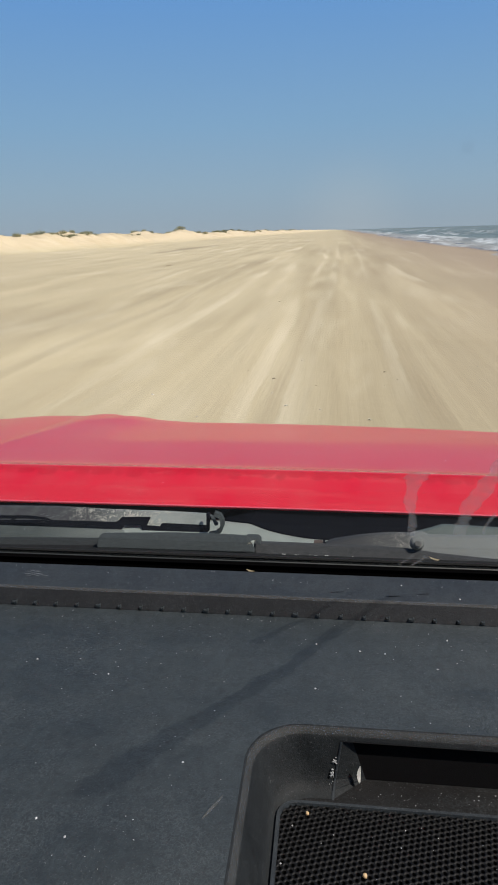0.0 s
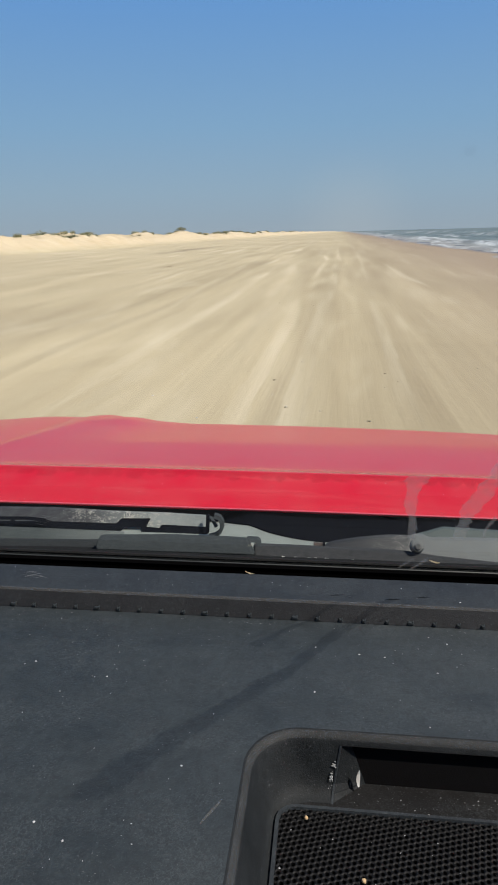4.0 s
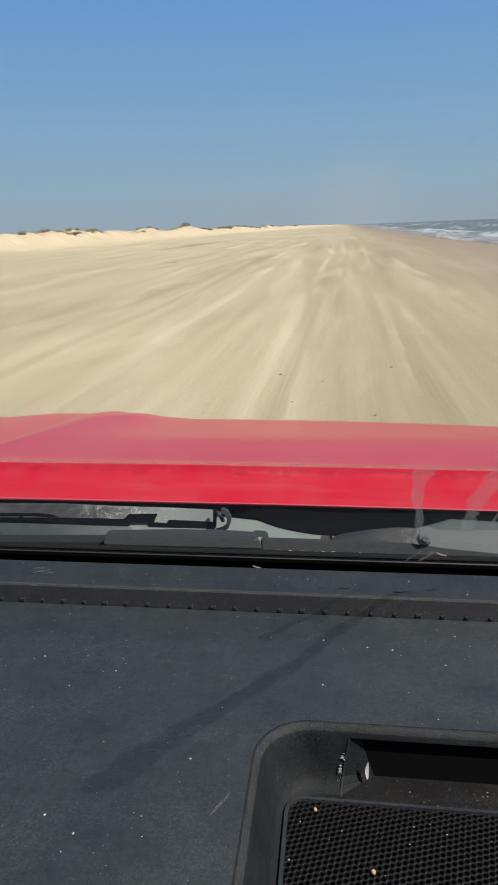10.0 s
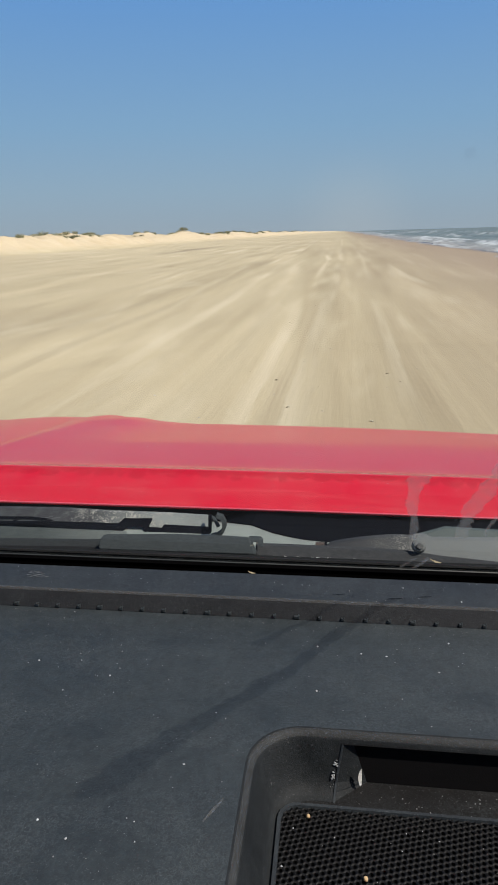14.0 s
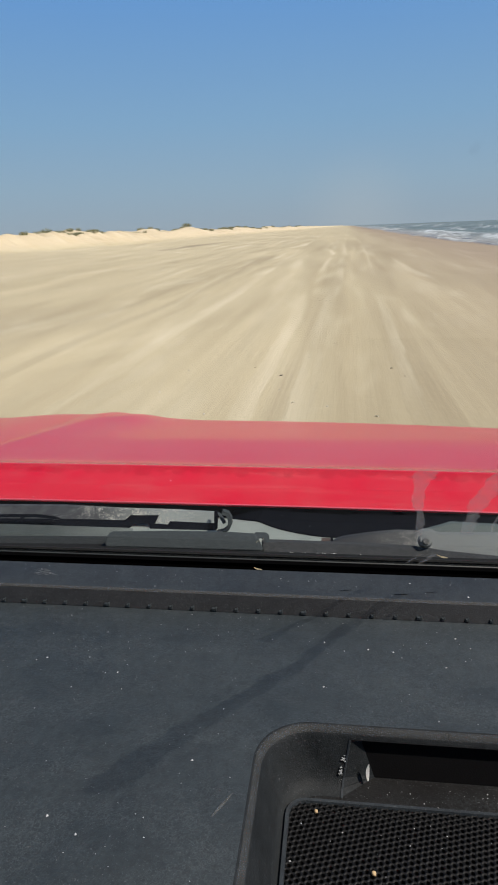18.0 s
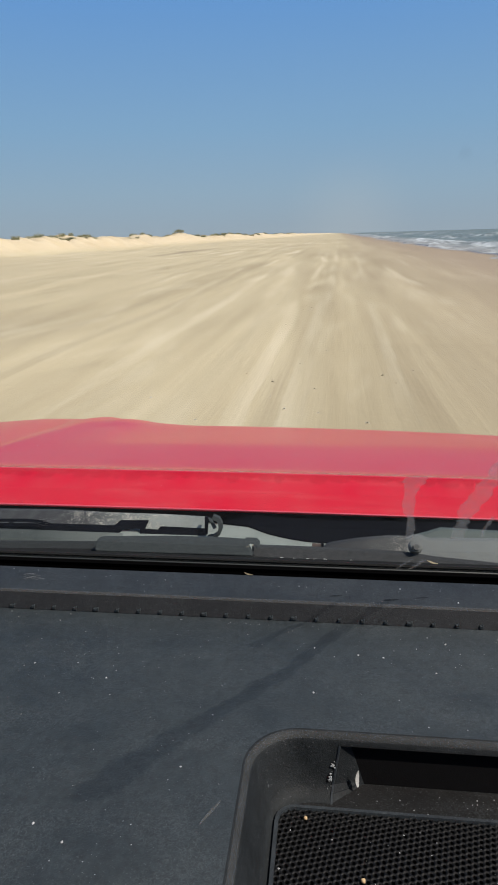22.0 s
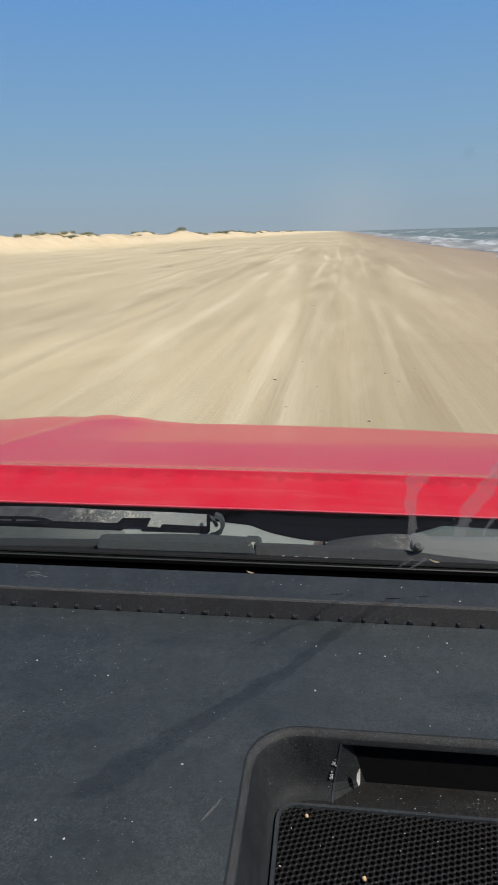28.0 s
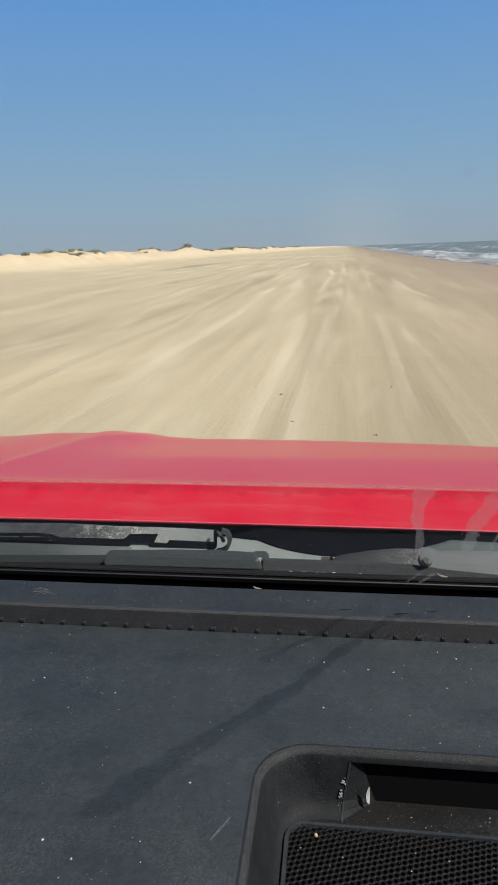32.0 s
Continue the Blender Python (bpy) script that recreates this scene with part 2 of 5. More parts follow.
def paint_material():
    s = Shader("red_car_paint", Roughness=0.45, Metallic=0.0, Coat_Weight=0.58, Coat_Roughness=0.05, Coat_IOR=1.35, Specular_IOR_Level=0.12, Sheen_Weight=0.06, Sheen_Roughness=0.35, Sheen_Tint=(0.95, 0.62, 0.58, 1))
    dust = s.noise(1.0, 4, 0.6, s.stretch(7, 5, 5))
    wipe = s.noise(1.0, 4, 0.65, s.stretch(4, 26, 4, 4), 0.4)
    grime = s.noise(420, 3, 0.75)
    red = s.mix(s.noise(900, 2, 0.5), (0.55, 0.003, 0.022), (0.64, 0.006, 0.032))
    red = s.mix(s.times(s.band(dust, 0.30, 0.8), 0.10), red, (0.60, 0.42, 0.34))
    red = s.mix(s.times(s.band(wipe, 0.52, 0.75), 0.07), red, (0.55, 0.42, 0.36))
    red = s.mix(s.times(s.band(grime, 0.64, 0.78), 0.30), red, (0.58, 0.48, 0.40))
    s.set(Base_Color=red, Coat_Roughness=s.band(dust, -0.6, 6.0))
    return s.mat


def vinyl_material(name="dashboard_vinyl", base=(0.0138, 0.0200, 0.0238), pale=(0.0240, 0.0328, 0.0374), grain=440, relief_by=0.28, gloss=0.52, dusty=0.50):
    """Grained vinyl with pale dust in the creases of its grain."""
    s = Shader(name, Roughness=0.62, Specular_IOR_Level=gloss)
    cloud = s.noise(1.0, 5, 0.65, s.stretch(9, 11, 9), 0.6)
    smear = s.noise(1.0, 5, 0.7, s.stretch(70, 38, 50, 24), 0.8)
    mottle = s.noise(150, 4, 0.65)
    fleck = s.noise(430, 3, 0.7)
    speck = s.noise(760, 2, 0.75)
    warp = s.add("ShaderNodeTexNoise", Vector=s.place, Scale=grain * 0.6, Detail=2.0)
    bent = s.mix(0.007, s.place, warp.outputs["Color"])
    cells = s.add("ShaderNodeTexVoronoi", Vector=bent, Scale=grain)
    cells.feature = "DISTANCE_TO_EDGE"
    crease = s.band(cells.outputs["Distance"], 0.16, 0.02)
    tone = s.mix(s.band(cloud, 0.33, 0.70), base, pale)
    tone = s.mix(s.times(s.band(smear, 0.48, 0.74), 0.45), tone, tuple(c * 1.45 for c in pale))
    tone = s.mix(s.times(s.band(mottle, 0.55, 0.36), 0.40), tone, tuple(c * 0.55 for c in base))
    patchy = s.times(s.band(s.noise(1.0, 4, 0.6, s.stretch(16, 30, 20, 12), 0.5), 0.34, 0.62), s.band(fleck, 0.36, 0.60))
    tone = s.mix(s.times(s.times(crease, patchy), dusty), tone, (0.076, 0.090, 0.097))
    tone = s.mix(s.times(s.band(speck, 0.62, 0.76), 0.60), tone, (0.125, 0.132, 0.140))
    s.set(Base_Color=tone, Roughness=s.band(cloud, -0.9, 1.3))
    relief = s.times(s.band(cells.outputs["Distance"], 0.0, 0.25), s.times(fleck, 0.7), "ADD")
    s.bump(relief, relief_by, 0.0006)
    return s.mat


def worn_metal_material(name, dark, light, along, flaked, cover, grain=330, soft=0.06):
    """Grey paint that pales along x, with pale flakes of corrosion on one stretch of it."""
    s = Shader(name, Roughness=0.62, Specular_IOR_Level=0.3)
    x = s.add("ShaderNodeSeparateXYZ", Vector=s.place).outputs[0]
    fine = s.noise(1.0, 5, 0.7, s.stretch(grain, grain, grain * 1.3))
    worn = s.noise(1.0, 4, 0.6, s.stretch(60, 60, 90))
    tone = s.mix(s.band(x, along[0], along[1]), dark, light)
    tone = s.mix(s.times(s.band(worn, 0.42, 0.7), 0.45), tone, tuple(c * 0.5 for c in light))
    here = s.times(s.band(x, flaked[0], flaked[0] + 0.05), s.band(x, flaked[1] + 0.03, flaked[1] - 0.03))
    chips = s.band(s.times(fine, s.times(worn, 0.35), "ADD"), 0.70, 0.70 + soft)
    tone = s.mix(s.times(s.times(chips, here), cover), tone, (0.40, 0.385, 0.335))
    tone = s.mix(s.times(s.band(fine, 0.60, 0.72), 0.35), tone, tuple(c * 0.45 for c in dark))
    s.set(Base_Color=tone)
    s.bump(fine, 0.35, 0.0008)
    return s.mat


def plain(name, base, rough=0.6, scale=60.0, change=0.25, **more):
    """A slightly uneven surface of one colour."""
    s = Shader(name, Roughness=rough, **more)
    n = s.noise(scale, 4, 0.6)
    a = tuple(c * (1 - change) for c in base)
    b = tuple(min(1, c * (1 + change)) for c in base)
    s.set(Base_Color=s.mix(n, a, b))
    s.bump(s.noise(scale * 6, 3, 0.6), 0.2, 0.001)
    return s.mat


def glass_material(name="windscreen_glass", tone=(0.955, 0.97, 0.975), mirrors=True):
    s = Shader(name)
    clear = s.add("ShaderNodeBsdfTransparent", Color=vec(tone))
    if not mirrors:
        s.tree.links.new(clear.outputs[0], s.out.inputs[0])
        return s.mat
    gloss = s.add("ShaderNodeBsdfGlossy", Roughness=0.0)
    fresnel = s.add("ShaderNodeFresnel", IOR=1.38)
    both = s.add("ShaderNodeMixShader", Fac=fresnel.outputs[0])
    s.tree.links.new(clear.outputs[0], both.inputs[1])
    s.tree.links.new(gloss.outputs[0], both.inputs[2])
    s.tree.links.new(both.outputs[0], s.out.inputs[0])
    return s.mat


def film_material(name, colour, cover, scale):
    """A thin dried film of dirt that lets part of the light through."""
    s = Shader(name)
    clear = s.add("ShaderNodeBsdfTransparent")
    dirt = s.add("ShaderNodeBsdfDiffuse", Color=vec(colour))
    patch = s.ramp(s.noise(scale, 4, 0.65), (0.3, (cover * 0.55,) * 3), (0.75, (min(1, cover * 1.5),) * 3))
    glow = s.add("ShaderNodeBsdfTranslucent", Color=vec(colour))
    mixed = s.add("ShaderNodeMixShader", Fac=0.6)
    s.tree.links.new(dirt.outputs[0], mixed.inputs[1])
    s.tree.links.new(glow.outputs[0], mixed.inputs[2])
    dirt = mixed
    both = s.add("ShaderNodeMixShader", Fac=patch)
    s.tree.links.new(clear.outputs[0], both.inputs[1])
    s.tree.links.new(dirt.outputs[0], both.inputs[2])
    s.tree.links.new(both.outputs[0], s.out.inputs[0])
    return s.mat


def leaf_material(name, a, b):
    s = Shader(name, Roughness=0.75, Specular_IOR_Level=0.2)
    chance = s.add("ShaderNodeNewGeometry").outputs["Random Per Island"]
    s.set(Base_Color=s.mix(chance, a, b))
    return s.mat


SAND, SEA, RED = sand_material(), sea_material(), paint_material()
VINYL = vinyl_material()
# ledge face and top are one vinyl; shade and sky are in the tones
LEDGE_FACE = vinyl_material("shaded_ledge_vinyl", (0.0092, 0.0100, 0.0118), (0.0160, 0.0176, 0.0204), 440, 0.20, 0.4, 0.25)
LEDGE_TOP = vinyl_material("sky_tinted_vinyl", (0.0125, 0.0165, 0.0215), (0.0215, 0.0280, 0.0340), 400, 0.2, 0.4, 0.3)
# the tray's walls and floor are darker tones than the dashboard vinyl
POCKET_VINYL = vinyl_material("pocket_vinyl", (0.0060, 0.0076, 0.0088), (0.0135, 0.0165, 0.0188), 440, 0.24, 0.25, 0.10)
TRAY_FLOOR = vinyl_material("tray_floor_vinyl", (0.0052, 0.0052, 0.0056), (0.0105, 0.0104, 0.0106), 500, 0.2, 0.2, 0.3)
GRILLE = plain("grille_plastic", (0.0031, 0.0032, 0.0036), 0.55, 300, 0.6, Specular_IOR_Level=0.25)
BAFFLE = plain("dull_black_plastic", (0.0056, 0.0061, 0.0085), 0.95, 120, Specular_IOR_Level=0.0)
BLADE_RUBBER = plain("greyed_rubber", (0.034, 0.038, 0.040), 0.85, 200, 0.3, Specular_IOR_Level=0.1)
COVER_GREY = plain("grey_green_plastic", (0.070, 0.088, 0.082), 0.6, 60, 0.2)
BLACK = plain("black_plastic", (0.006, 0.006, 0.007), 0.7, 120, Specular_IOR_Level=0.25)
SLOT = plain("recess_black", (0.0030, 0.0029, 0.0034), 0.8, 120, Specular_IOR_Level=0.15)
VOID = plain("gap_shade_black", (0.0015, 0.0015, 0.0017), 1.0, 120, Specular_IOR_Level=0.02)
EDGE = plain("glass_edge", (0.03, 0.034, 0.034), 0.5, 40)
STREAK_SHADOW = film_material("streak_shadow", (0.006, 0.007, 0.008), 0.5, 300)
RUBBER = plain("weathered_rubber", (0.0190, 0.0195, 0.0200), 0.85, 200, 0.4, Specular_IOR_Level=0.08)
GREY_PLASTIC = plain("faded_cowl_plastic", (0.042, 0.049, 0.051), 0.85, 220, 0.45, Specular_IOR_Level=0.12)
BAR_PLASTIC = plain("faded_bar_plastic", (0.046, 0.048, 0.050), 0.85, 200, 0.5, Specular_IOR_Level=0.12)
COWL_PAINT = plain("grey_cowl_sheet", (0.250, 0.276, 0.246), 0.75, 40, 0.25, Specular_IOR_Level=0.2)
# flaked paint; the darker left end holds shade in its colour
ARM_METAL = worn_metal_material("worn_shaded_wiper_paint", (0.040, 0.041, 0.044), (0.205, 0.225, 0.212), (-0.37, -0.27), (-0.42, -0.235), 0.95)
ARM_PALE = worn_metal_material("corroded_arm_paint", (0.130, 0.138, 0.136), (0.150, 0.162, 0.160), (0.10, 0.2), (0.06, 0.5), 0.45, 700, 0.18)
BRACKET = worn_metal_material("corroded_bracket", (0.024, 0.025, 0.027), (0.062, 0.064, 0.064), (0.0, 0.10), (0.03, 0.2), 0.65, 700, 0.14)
# pale pink in place of the highlight on the hem's bend
HEM = plain("highlit_red_edge", (0.66, 0.085, 0.125), 0.5, 90, 0.15)
# darkens to the left, with the cowl's shade put into the colour
SHADE_STRIP = worn_metal_material("shaded_cowl_paint", (0.050, 0.060, 0.058), (0.185, 0.205, 0.190), (-0.40, -0.24), (-0.9, -0.8), 0.1)
RUST = plain("rusty_steel", (0.062, 0.043, 0.036), 0.8, 200, 0.4)
GLASS = glass_material()
CLEAR = glass_material("clear_outer_pane", (0.945, 0.965, 0.975), False)
STREAK = film_material("dried_streak", (0.42, 0.41, 0.40), 0.27, 160)
THICK = film_material("thick_streak", (0.42, 0.41, 0.40), 0.33, 120)
SMUDGE = film_material("faint_smudge", (0.10, 0.11, 0.13), 0.035, 60)
RUB = film_material("pale_rub", (0.45, 0.46, 0.46), 0.75, 900)
# dark red film that draws a reflection on the ramp
REFLECTION_FILM = film_material("dark_reflection_film", (0.16, 0.001, 0.006), 0.10, 40)
# dust tone that also holds the sand mirrored in the crest
CREST_GLEAM = film_material("crest_dust_gleam", (0.66, 0.50, 0.40), 0.38, 50)
CREST_VEIL = film_material("thin_crest_gleam", (0.66, 0.50, 0.40), 0.17, 50)
PALE_LINE = film_material("pale_line", (0.62, 0.40, 0.36), 0.07, 160)
RIM_WEAR_GLEAM = film_material("worn_rim_gleam", (0.30, 0.32, 0.34), 0.20, 130)
CHIP = plain("chipped_white_paint", (0.52, 0.52, 0.49), 0.7, 300, 0.3)
EDGE_GLINTS = film_material("worn_ledge_glints", (0.36, 0.37, 0.38), 0.14, 1000)
SCUFF = film_material("pale_scuff", (0.45, 0.46, 0.46), 0.30, 500)
CLOTH = plain("grey_headliner", (0.20, 0.20, 0.20), 0.95, 300)
TYRE = plain("tyre_rubber", (0.02, 0.02, 0.02), 0.8, 80)
ALLOY = plain("grey_alloy", (0.35, 0.35, 0.36), 0.35, 60, 0.1, Metallic=0.8)
SHELL_WHITE = plain("bleached_shell", (0.74, 0.70, 0.62), 0.6, 90)
SHELL_DARK = plain("dark_shell", (0.15, 0.125, 0.10), 0.7, 90, 0.4)
WEED = leaf_material("dry_seaweed", (0.10, 0.065, 0.03), (0.20, 0.14, 0.07))
GRASS = leaf_material("dune_grass_blades", (0.17, 0.175, 0.085), (0.36, 0.33, 0.18))
SHRUB = leaf_material("shrub_leaves", (0.17, 0.18, 0.105), (0.34, 0.33, 0.20))
TWIG = plain("shrub_twigs", (0.14, 0.09, 0.06), 0.85, 60)
GRAIN = leaf_material("sand_grains", (0.22, 0.225, 0.235), (0.52, 0.54, 0.56))
GRAIN_TAN = plain("tan_crumb", (0.50, 0.36, 0.20), 0.8, 300)
CRUST = plain("grey_crust", (0.30, 0.32, 0.33), 0.9, 900, 0.5)
PAPER = plain("white_paper", (0.80, 0.80, 0.78), 0.8, 200, 0.05)
DRY_LEAF = plain("dry_leaf", (0.52, 0.42, 0.26), 0.8, 200, 0.3)


# ---- building helpers ----
def mesh_of(bm, material, smooth=False):
    me = bpy.data.meshes.new("mesh")
    bm.normal_update()
    bm.to_mesh(me)
    bm.free()
    me.materials.append(material)
    if smooth:
        me.shade_smooth()
    return me


def part(name, bm, material, parent=None, label="", smooth=False):
    ob = new(name, mesh_of(bm, material, smooth))
    if parent:
        ob.parent = parent
    return tagged(ob, label) if label else ob


def sheet(name, xs, ys, height, material, smooth=True, values=None):
    """A surface z = height(x, y) over a grid of numpy coordinates, as one mesh object."""
    X, Y = np.meshgrid(xs, ys)
    co = np.stack([X, Y, height(X, Y)], -1).reshape(-1, 3)
    nx, ny = len(xs), len(ys)
    i = (np.arange(ny - 1)[:, None] * nx + np.arange(nx - 1)).ravel()
    quads = np.stack([i, i + 1, i + 1 + nx, i + nx], -1)
    me = bpy.data.meshes.new(name)
    me.vertices.add(len(co))
    me.vertices.foreach_set("co", co.ravel())
    me.loops.add(quads.size)
    me.loops.foreach_set("vertex_index", quads.ravel())
    me.polygons.add(len(quads))
    me.polygons.foreach_set("loop_start", np.arange(0, quads.size, 4))
    me.update(calc_edges=True)
    if values:
        a = me.attributes.new(values[0], "FLOAT", "POINT")
        a.data.foreach_set("value", values[1](X, Y).ravel().astype(np.float32))
    me.materials.append(material)
    if smooth:
        me.shade_smooth()
    return new(name, me)


def box(bm, a, b, bevel=0.0):
    made = bmesh.ops.create_cube(bm, size=1)["verts"]
    for v in made:
        v.co = Vector([a[i] + (v.co[i] + 0.5) * (b[i] - a[i]) for i in range(3)])
    if bevel:
        edges = list({e for v in made for e in v.link_edges})
        bmesh.ops.bevel(bm, geom=edges, offset=bevel, segments=2, affect="EDGES", profile=0.6)
    return bm


def extrude_profile(bm, outline, direction, closed=True):
    """A solid from a flat outline of points, swept along a vector."""
    low = [bm.verts.new(p) for p in outline]
    top = [bm.verts.new(Vector(p) + Vector(direction)) for p in outline]
    n = len(low)
    for i in range(n if closed else n - 1):
        j = (i + 1) % n
        bm.faces.new((low[i], low[j], top[j], top[i]))
    if closed:
        bm.faces.new(low[::-1])
        bm.faces.new(top)
    bmesh.ops.recalc_face_normals(bm, faces=bm.faces[:])
    return bm


def rounded(bm, amount, segments=2):
    bmesh.ops.bevel(bm, geom=bm.edges[:], offset=amount, segments=segments, affect="EDGES", profile=0.6, clamp_overlap=True)
    return bm


def ease(a):
    a = np.clip(a, 0, 1)
    return a * a * (3 - 2 * a)


def wavy(seed, count, low, high):
    """Coefficients of a smooth random function of one variable."""
    r = np.random.RandomState(seed)
    f = np.exp(r.uniform(np.log(low), np.log(high), count))
    return r.normal(size=count) / np.sqrt(count), f, r.uniform(0, 6.28, count)


def wave_sum(coef, t):
    a, f, p = coef
    t = np.asarray(t, float)
    return (a * np.sin(t[..., None] * f + p)).sum(-1)


def wave_sum2(coef, x, y, spread=1.0):
    a, f, p = coef
    turn = np.arange(len(f)) * 2.4
    return (a * np.sin((x[..., None] * np.cos(turn) * spread + y[..., None] * np.sin(turn)) * f + p)).sum(-1)


# ---- the beach ----
TOE = -33.0
CUSPS, JAGS = wavy(16, 8, 1.1, 3.2), wavy(18, 8, 2.2, 4.6)
SHORE = wavy(17, 6, 0.01, 0.09)
TOE_BEND, CREST, LUMPS, SCALLOPS, RUTS, WANDER = wavy(3, 6, 0.02, 0.15), wavy(4, 9, 0.05, 0.7), wavy(5, 14, 0.12, 1.1), wavy(15, 10, 0.8, 2.4), wavy(6, 16, 2.0, 14.0), wavy(7, 4, 0.03, 0.12)


def ground_height(x, y):
    toe = TOE + 4.0 * wave_sum(TOE_BEND, y) * ease(y / 60)
    up = ease((toe - x) / 5.5)
    top = 1.30 + 0.28 * wave_sum(CREST, y) + 0.38 * wave_sum2(LUMPS, x, y) + 0.50 * np.abs(wave_sum2(SCALLOPS, x, y)) + 0.34 * np.abs(wave_sum(CUSPS, y + 0.3 * x)) * np.exp(-((toe - 6.5 - x) / 5.0) ** 2)
    top = top + 0.20 * np.abs(wave_sum(JAGS, y + 0.4 * x)) * np.exp(-((toe - 6.0 - x) / 3.5) ** 2)
    behind = ease((toe - 35 - x) / 60)
    dune = up * np.maximum(top, 0.7) * (1 - behind) + behind * 0.9
    off = x + 0.5 * wave_sum(SHORE, y) - 2.5
    sea_side = -np.clip(0.0125 * (off + np.sqrt(off * off + 6.0)), 0, 2.5)
    near = np.clip(1 - y / 70, 0, 1) * np.clip(1 - np.abs(x) / 14, 0, 1)
    rut = 0.010 * wave_sum(RUTS, x + 0.35 * wave_sum(WANDER, y)) * near
    swell = 0.02 * wave_sum2(wavy(8, 8, 0.15, 0.8), x, y) * ease(y / 8)
    return dune + sea_side + np.minimum(rut, 0.012) + swell * (1 - up)


gx = np.unique(np.concatenate([-np.geomspace(75, 3500, 26), np.linspace(-75, -24, 96), np.linspace(-24, -8, 26), np.linspace(-8, 9, 170), np.linspace(9, 40, 40), np.geomspace(40, 3500, 16)]))
gy = np.unique(np.concatenate([-np.geomspace(12, 900, 14), np.linspace(-12, 2.5, 12), np.linspace(2.5, 26, 170), np.linspace(26, 130, 200), np.geomspace(130, 4600, 170)]))
tagged(sheet("ground", gx, gy, ground_height, SAND), "pale packed beach sand streaked by wind and tyres, rising to low dunes", "sand", kind="structure")



def breakers(x, y):
    """Height and foam of the rows of surf that run along the shore."""
    h, f = np.zeros_like(x), np.zeros_like(x)
    for k, (at, tall, wide) in enumerate(((13.4, 0.16, 1.0), (17.5, 0.45, 1.7), (26.0, 0.55, 2.2), (38.0, 0.60, 2.6), (54.0, 0.60, 3.0), (75.0, 0.55, 3.5), (105.0, 0.5, 4.5), (150.0, 0.5, 6.0))):
        bend = at + (0.7 + 0.03 * at) * wave_sum(wavy(20 + k, 5, 0.01, 0.10), y)
        live = ease((0.55 if at < 20 else 0.30) + 0.8 * wave_sum(wavy(40 + k, 6, 0.015, 0.16), y))
        d = (x - bend) / wide
        h += tall * (0.45 + 0.55 * live) * np.exp(-np.where(d < 0, d * 2.2, d) ** 2)
        f += live * np.exp(-np.where(d < 0, d * 0.7, d * 1.6) ** 2) * (0.45 if at < 14 else 0.85 if at < 20 else 0.62 if at < 80 else 0.42)
    f += 0.22 * np.exp(-((x - 14.0) / 3) ** 2)
    return h, np.clip(f, 0, 1)


sx = np.unique(np.concatenate([np.linspace(7, 60, 150), np.linspace(60, 150, 100), np.geomspace(150, 4500, 60)]))
sy = np.unique(np.concatenate([-np.geomspace(10, 900, 10), np.linspace(-10, 120, 170), np.geomspace(120, 4700, 190)]))
chop = wavy(13, 16, 0.3, 2.2)
tagged(sheet("water", sx, sy, lambda x, y: -0.22 + breakers(x, y)[0] + 0.05 * wave_sum2(chop, x, y) * ease((x - 11) / 6), SEA,
                   values=("foam", lambda x, y: breakers(x, y)[1])), "grey-green sea with rows of white breaking surf", "sea", kind="structure")


def height_at(x, y):
    return float(ground_height(np.array([float(x)]), np.array([float(y)]))[0])


# ---- plants on the dunes ----
def blade(bm, root, lean, tall, wide, rng):
    side = Vector((math.cos(lean + 1.57), math.sin(lean + 1.57), 0)) * wide
    out = Vector((math.cos(lean), math.sin(lean), 0))
    bend = tall * rng.uniform(0.2, 0.6)
    rows = []
    for k, (u, w) in enumerate(((0, 1), (0.45, 0.8), (0.8, 0.45))):
        mid = root + Vector((0, 0, tall * u)) + out * bend * u * u
        rows.append((bm.verts.new(mid - side * w), bm.verts.new(mid + side * w)))
    tip = bm.verts.new(root + Vector((0, 0, tall * 0.97)) + out * bend)
    for a, b in zip(rows, rows[1:]):
        bm.faces.new((a[0], a[1], b[1], b[0]))
    bm.faces.new((rows[-1][0], rows[-1][1], tip))


def grass_tuft(seed, width=1.0, blades=220):
    rng = random.Random(seed)
    top = new("dune_grass")
    bm = bmesh.new()
    for _ in range(blades):
        a, r = rng.uniform(0, 6.28), width * math.sqrt(rng.random()) * 0.5
        blade(bm, Vector((r * math.cos(a), r * math.sin(a), -0.12)), rng.uniform(0, 6.28), rng.uniform(0.25, 0.75), rng.uniform(0.010, 0.022), rng)
    part("blades", bm, GRASS, top)
    return tagged(top, "tuft of dry olive-green dune grass on the sand", "dune grass", "grass tufts on the dunes")


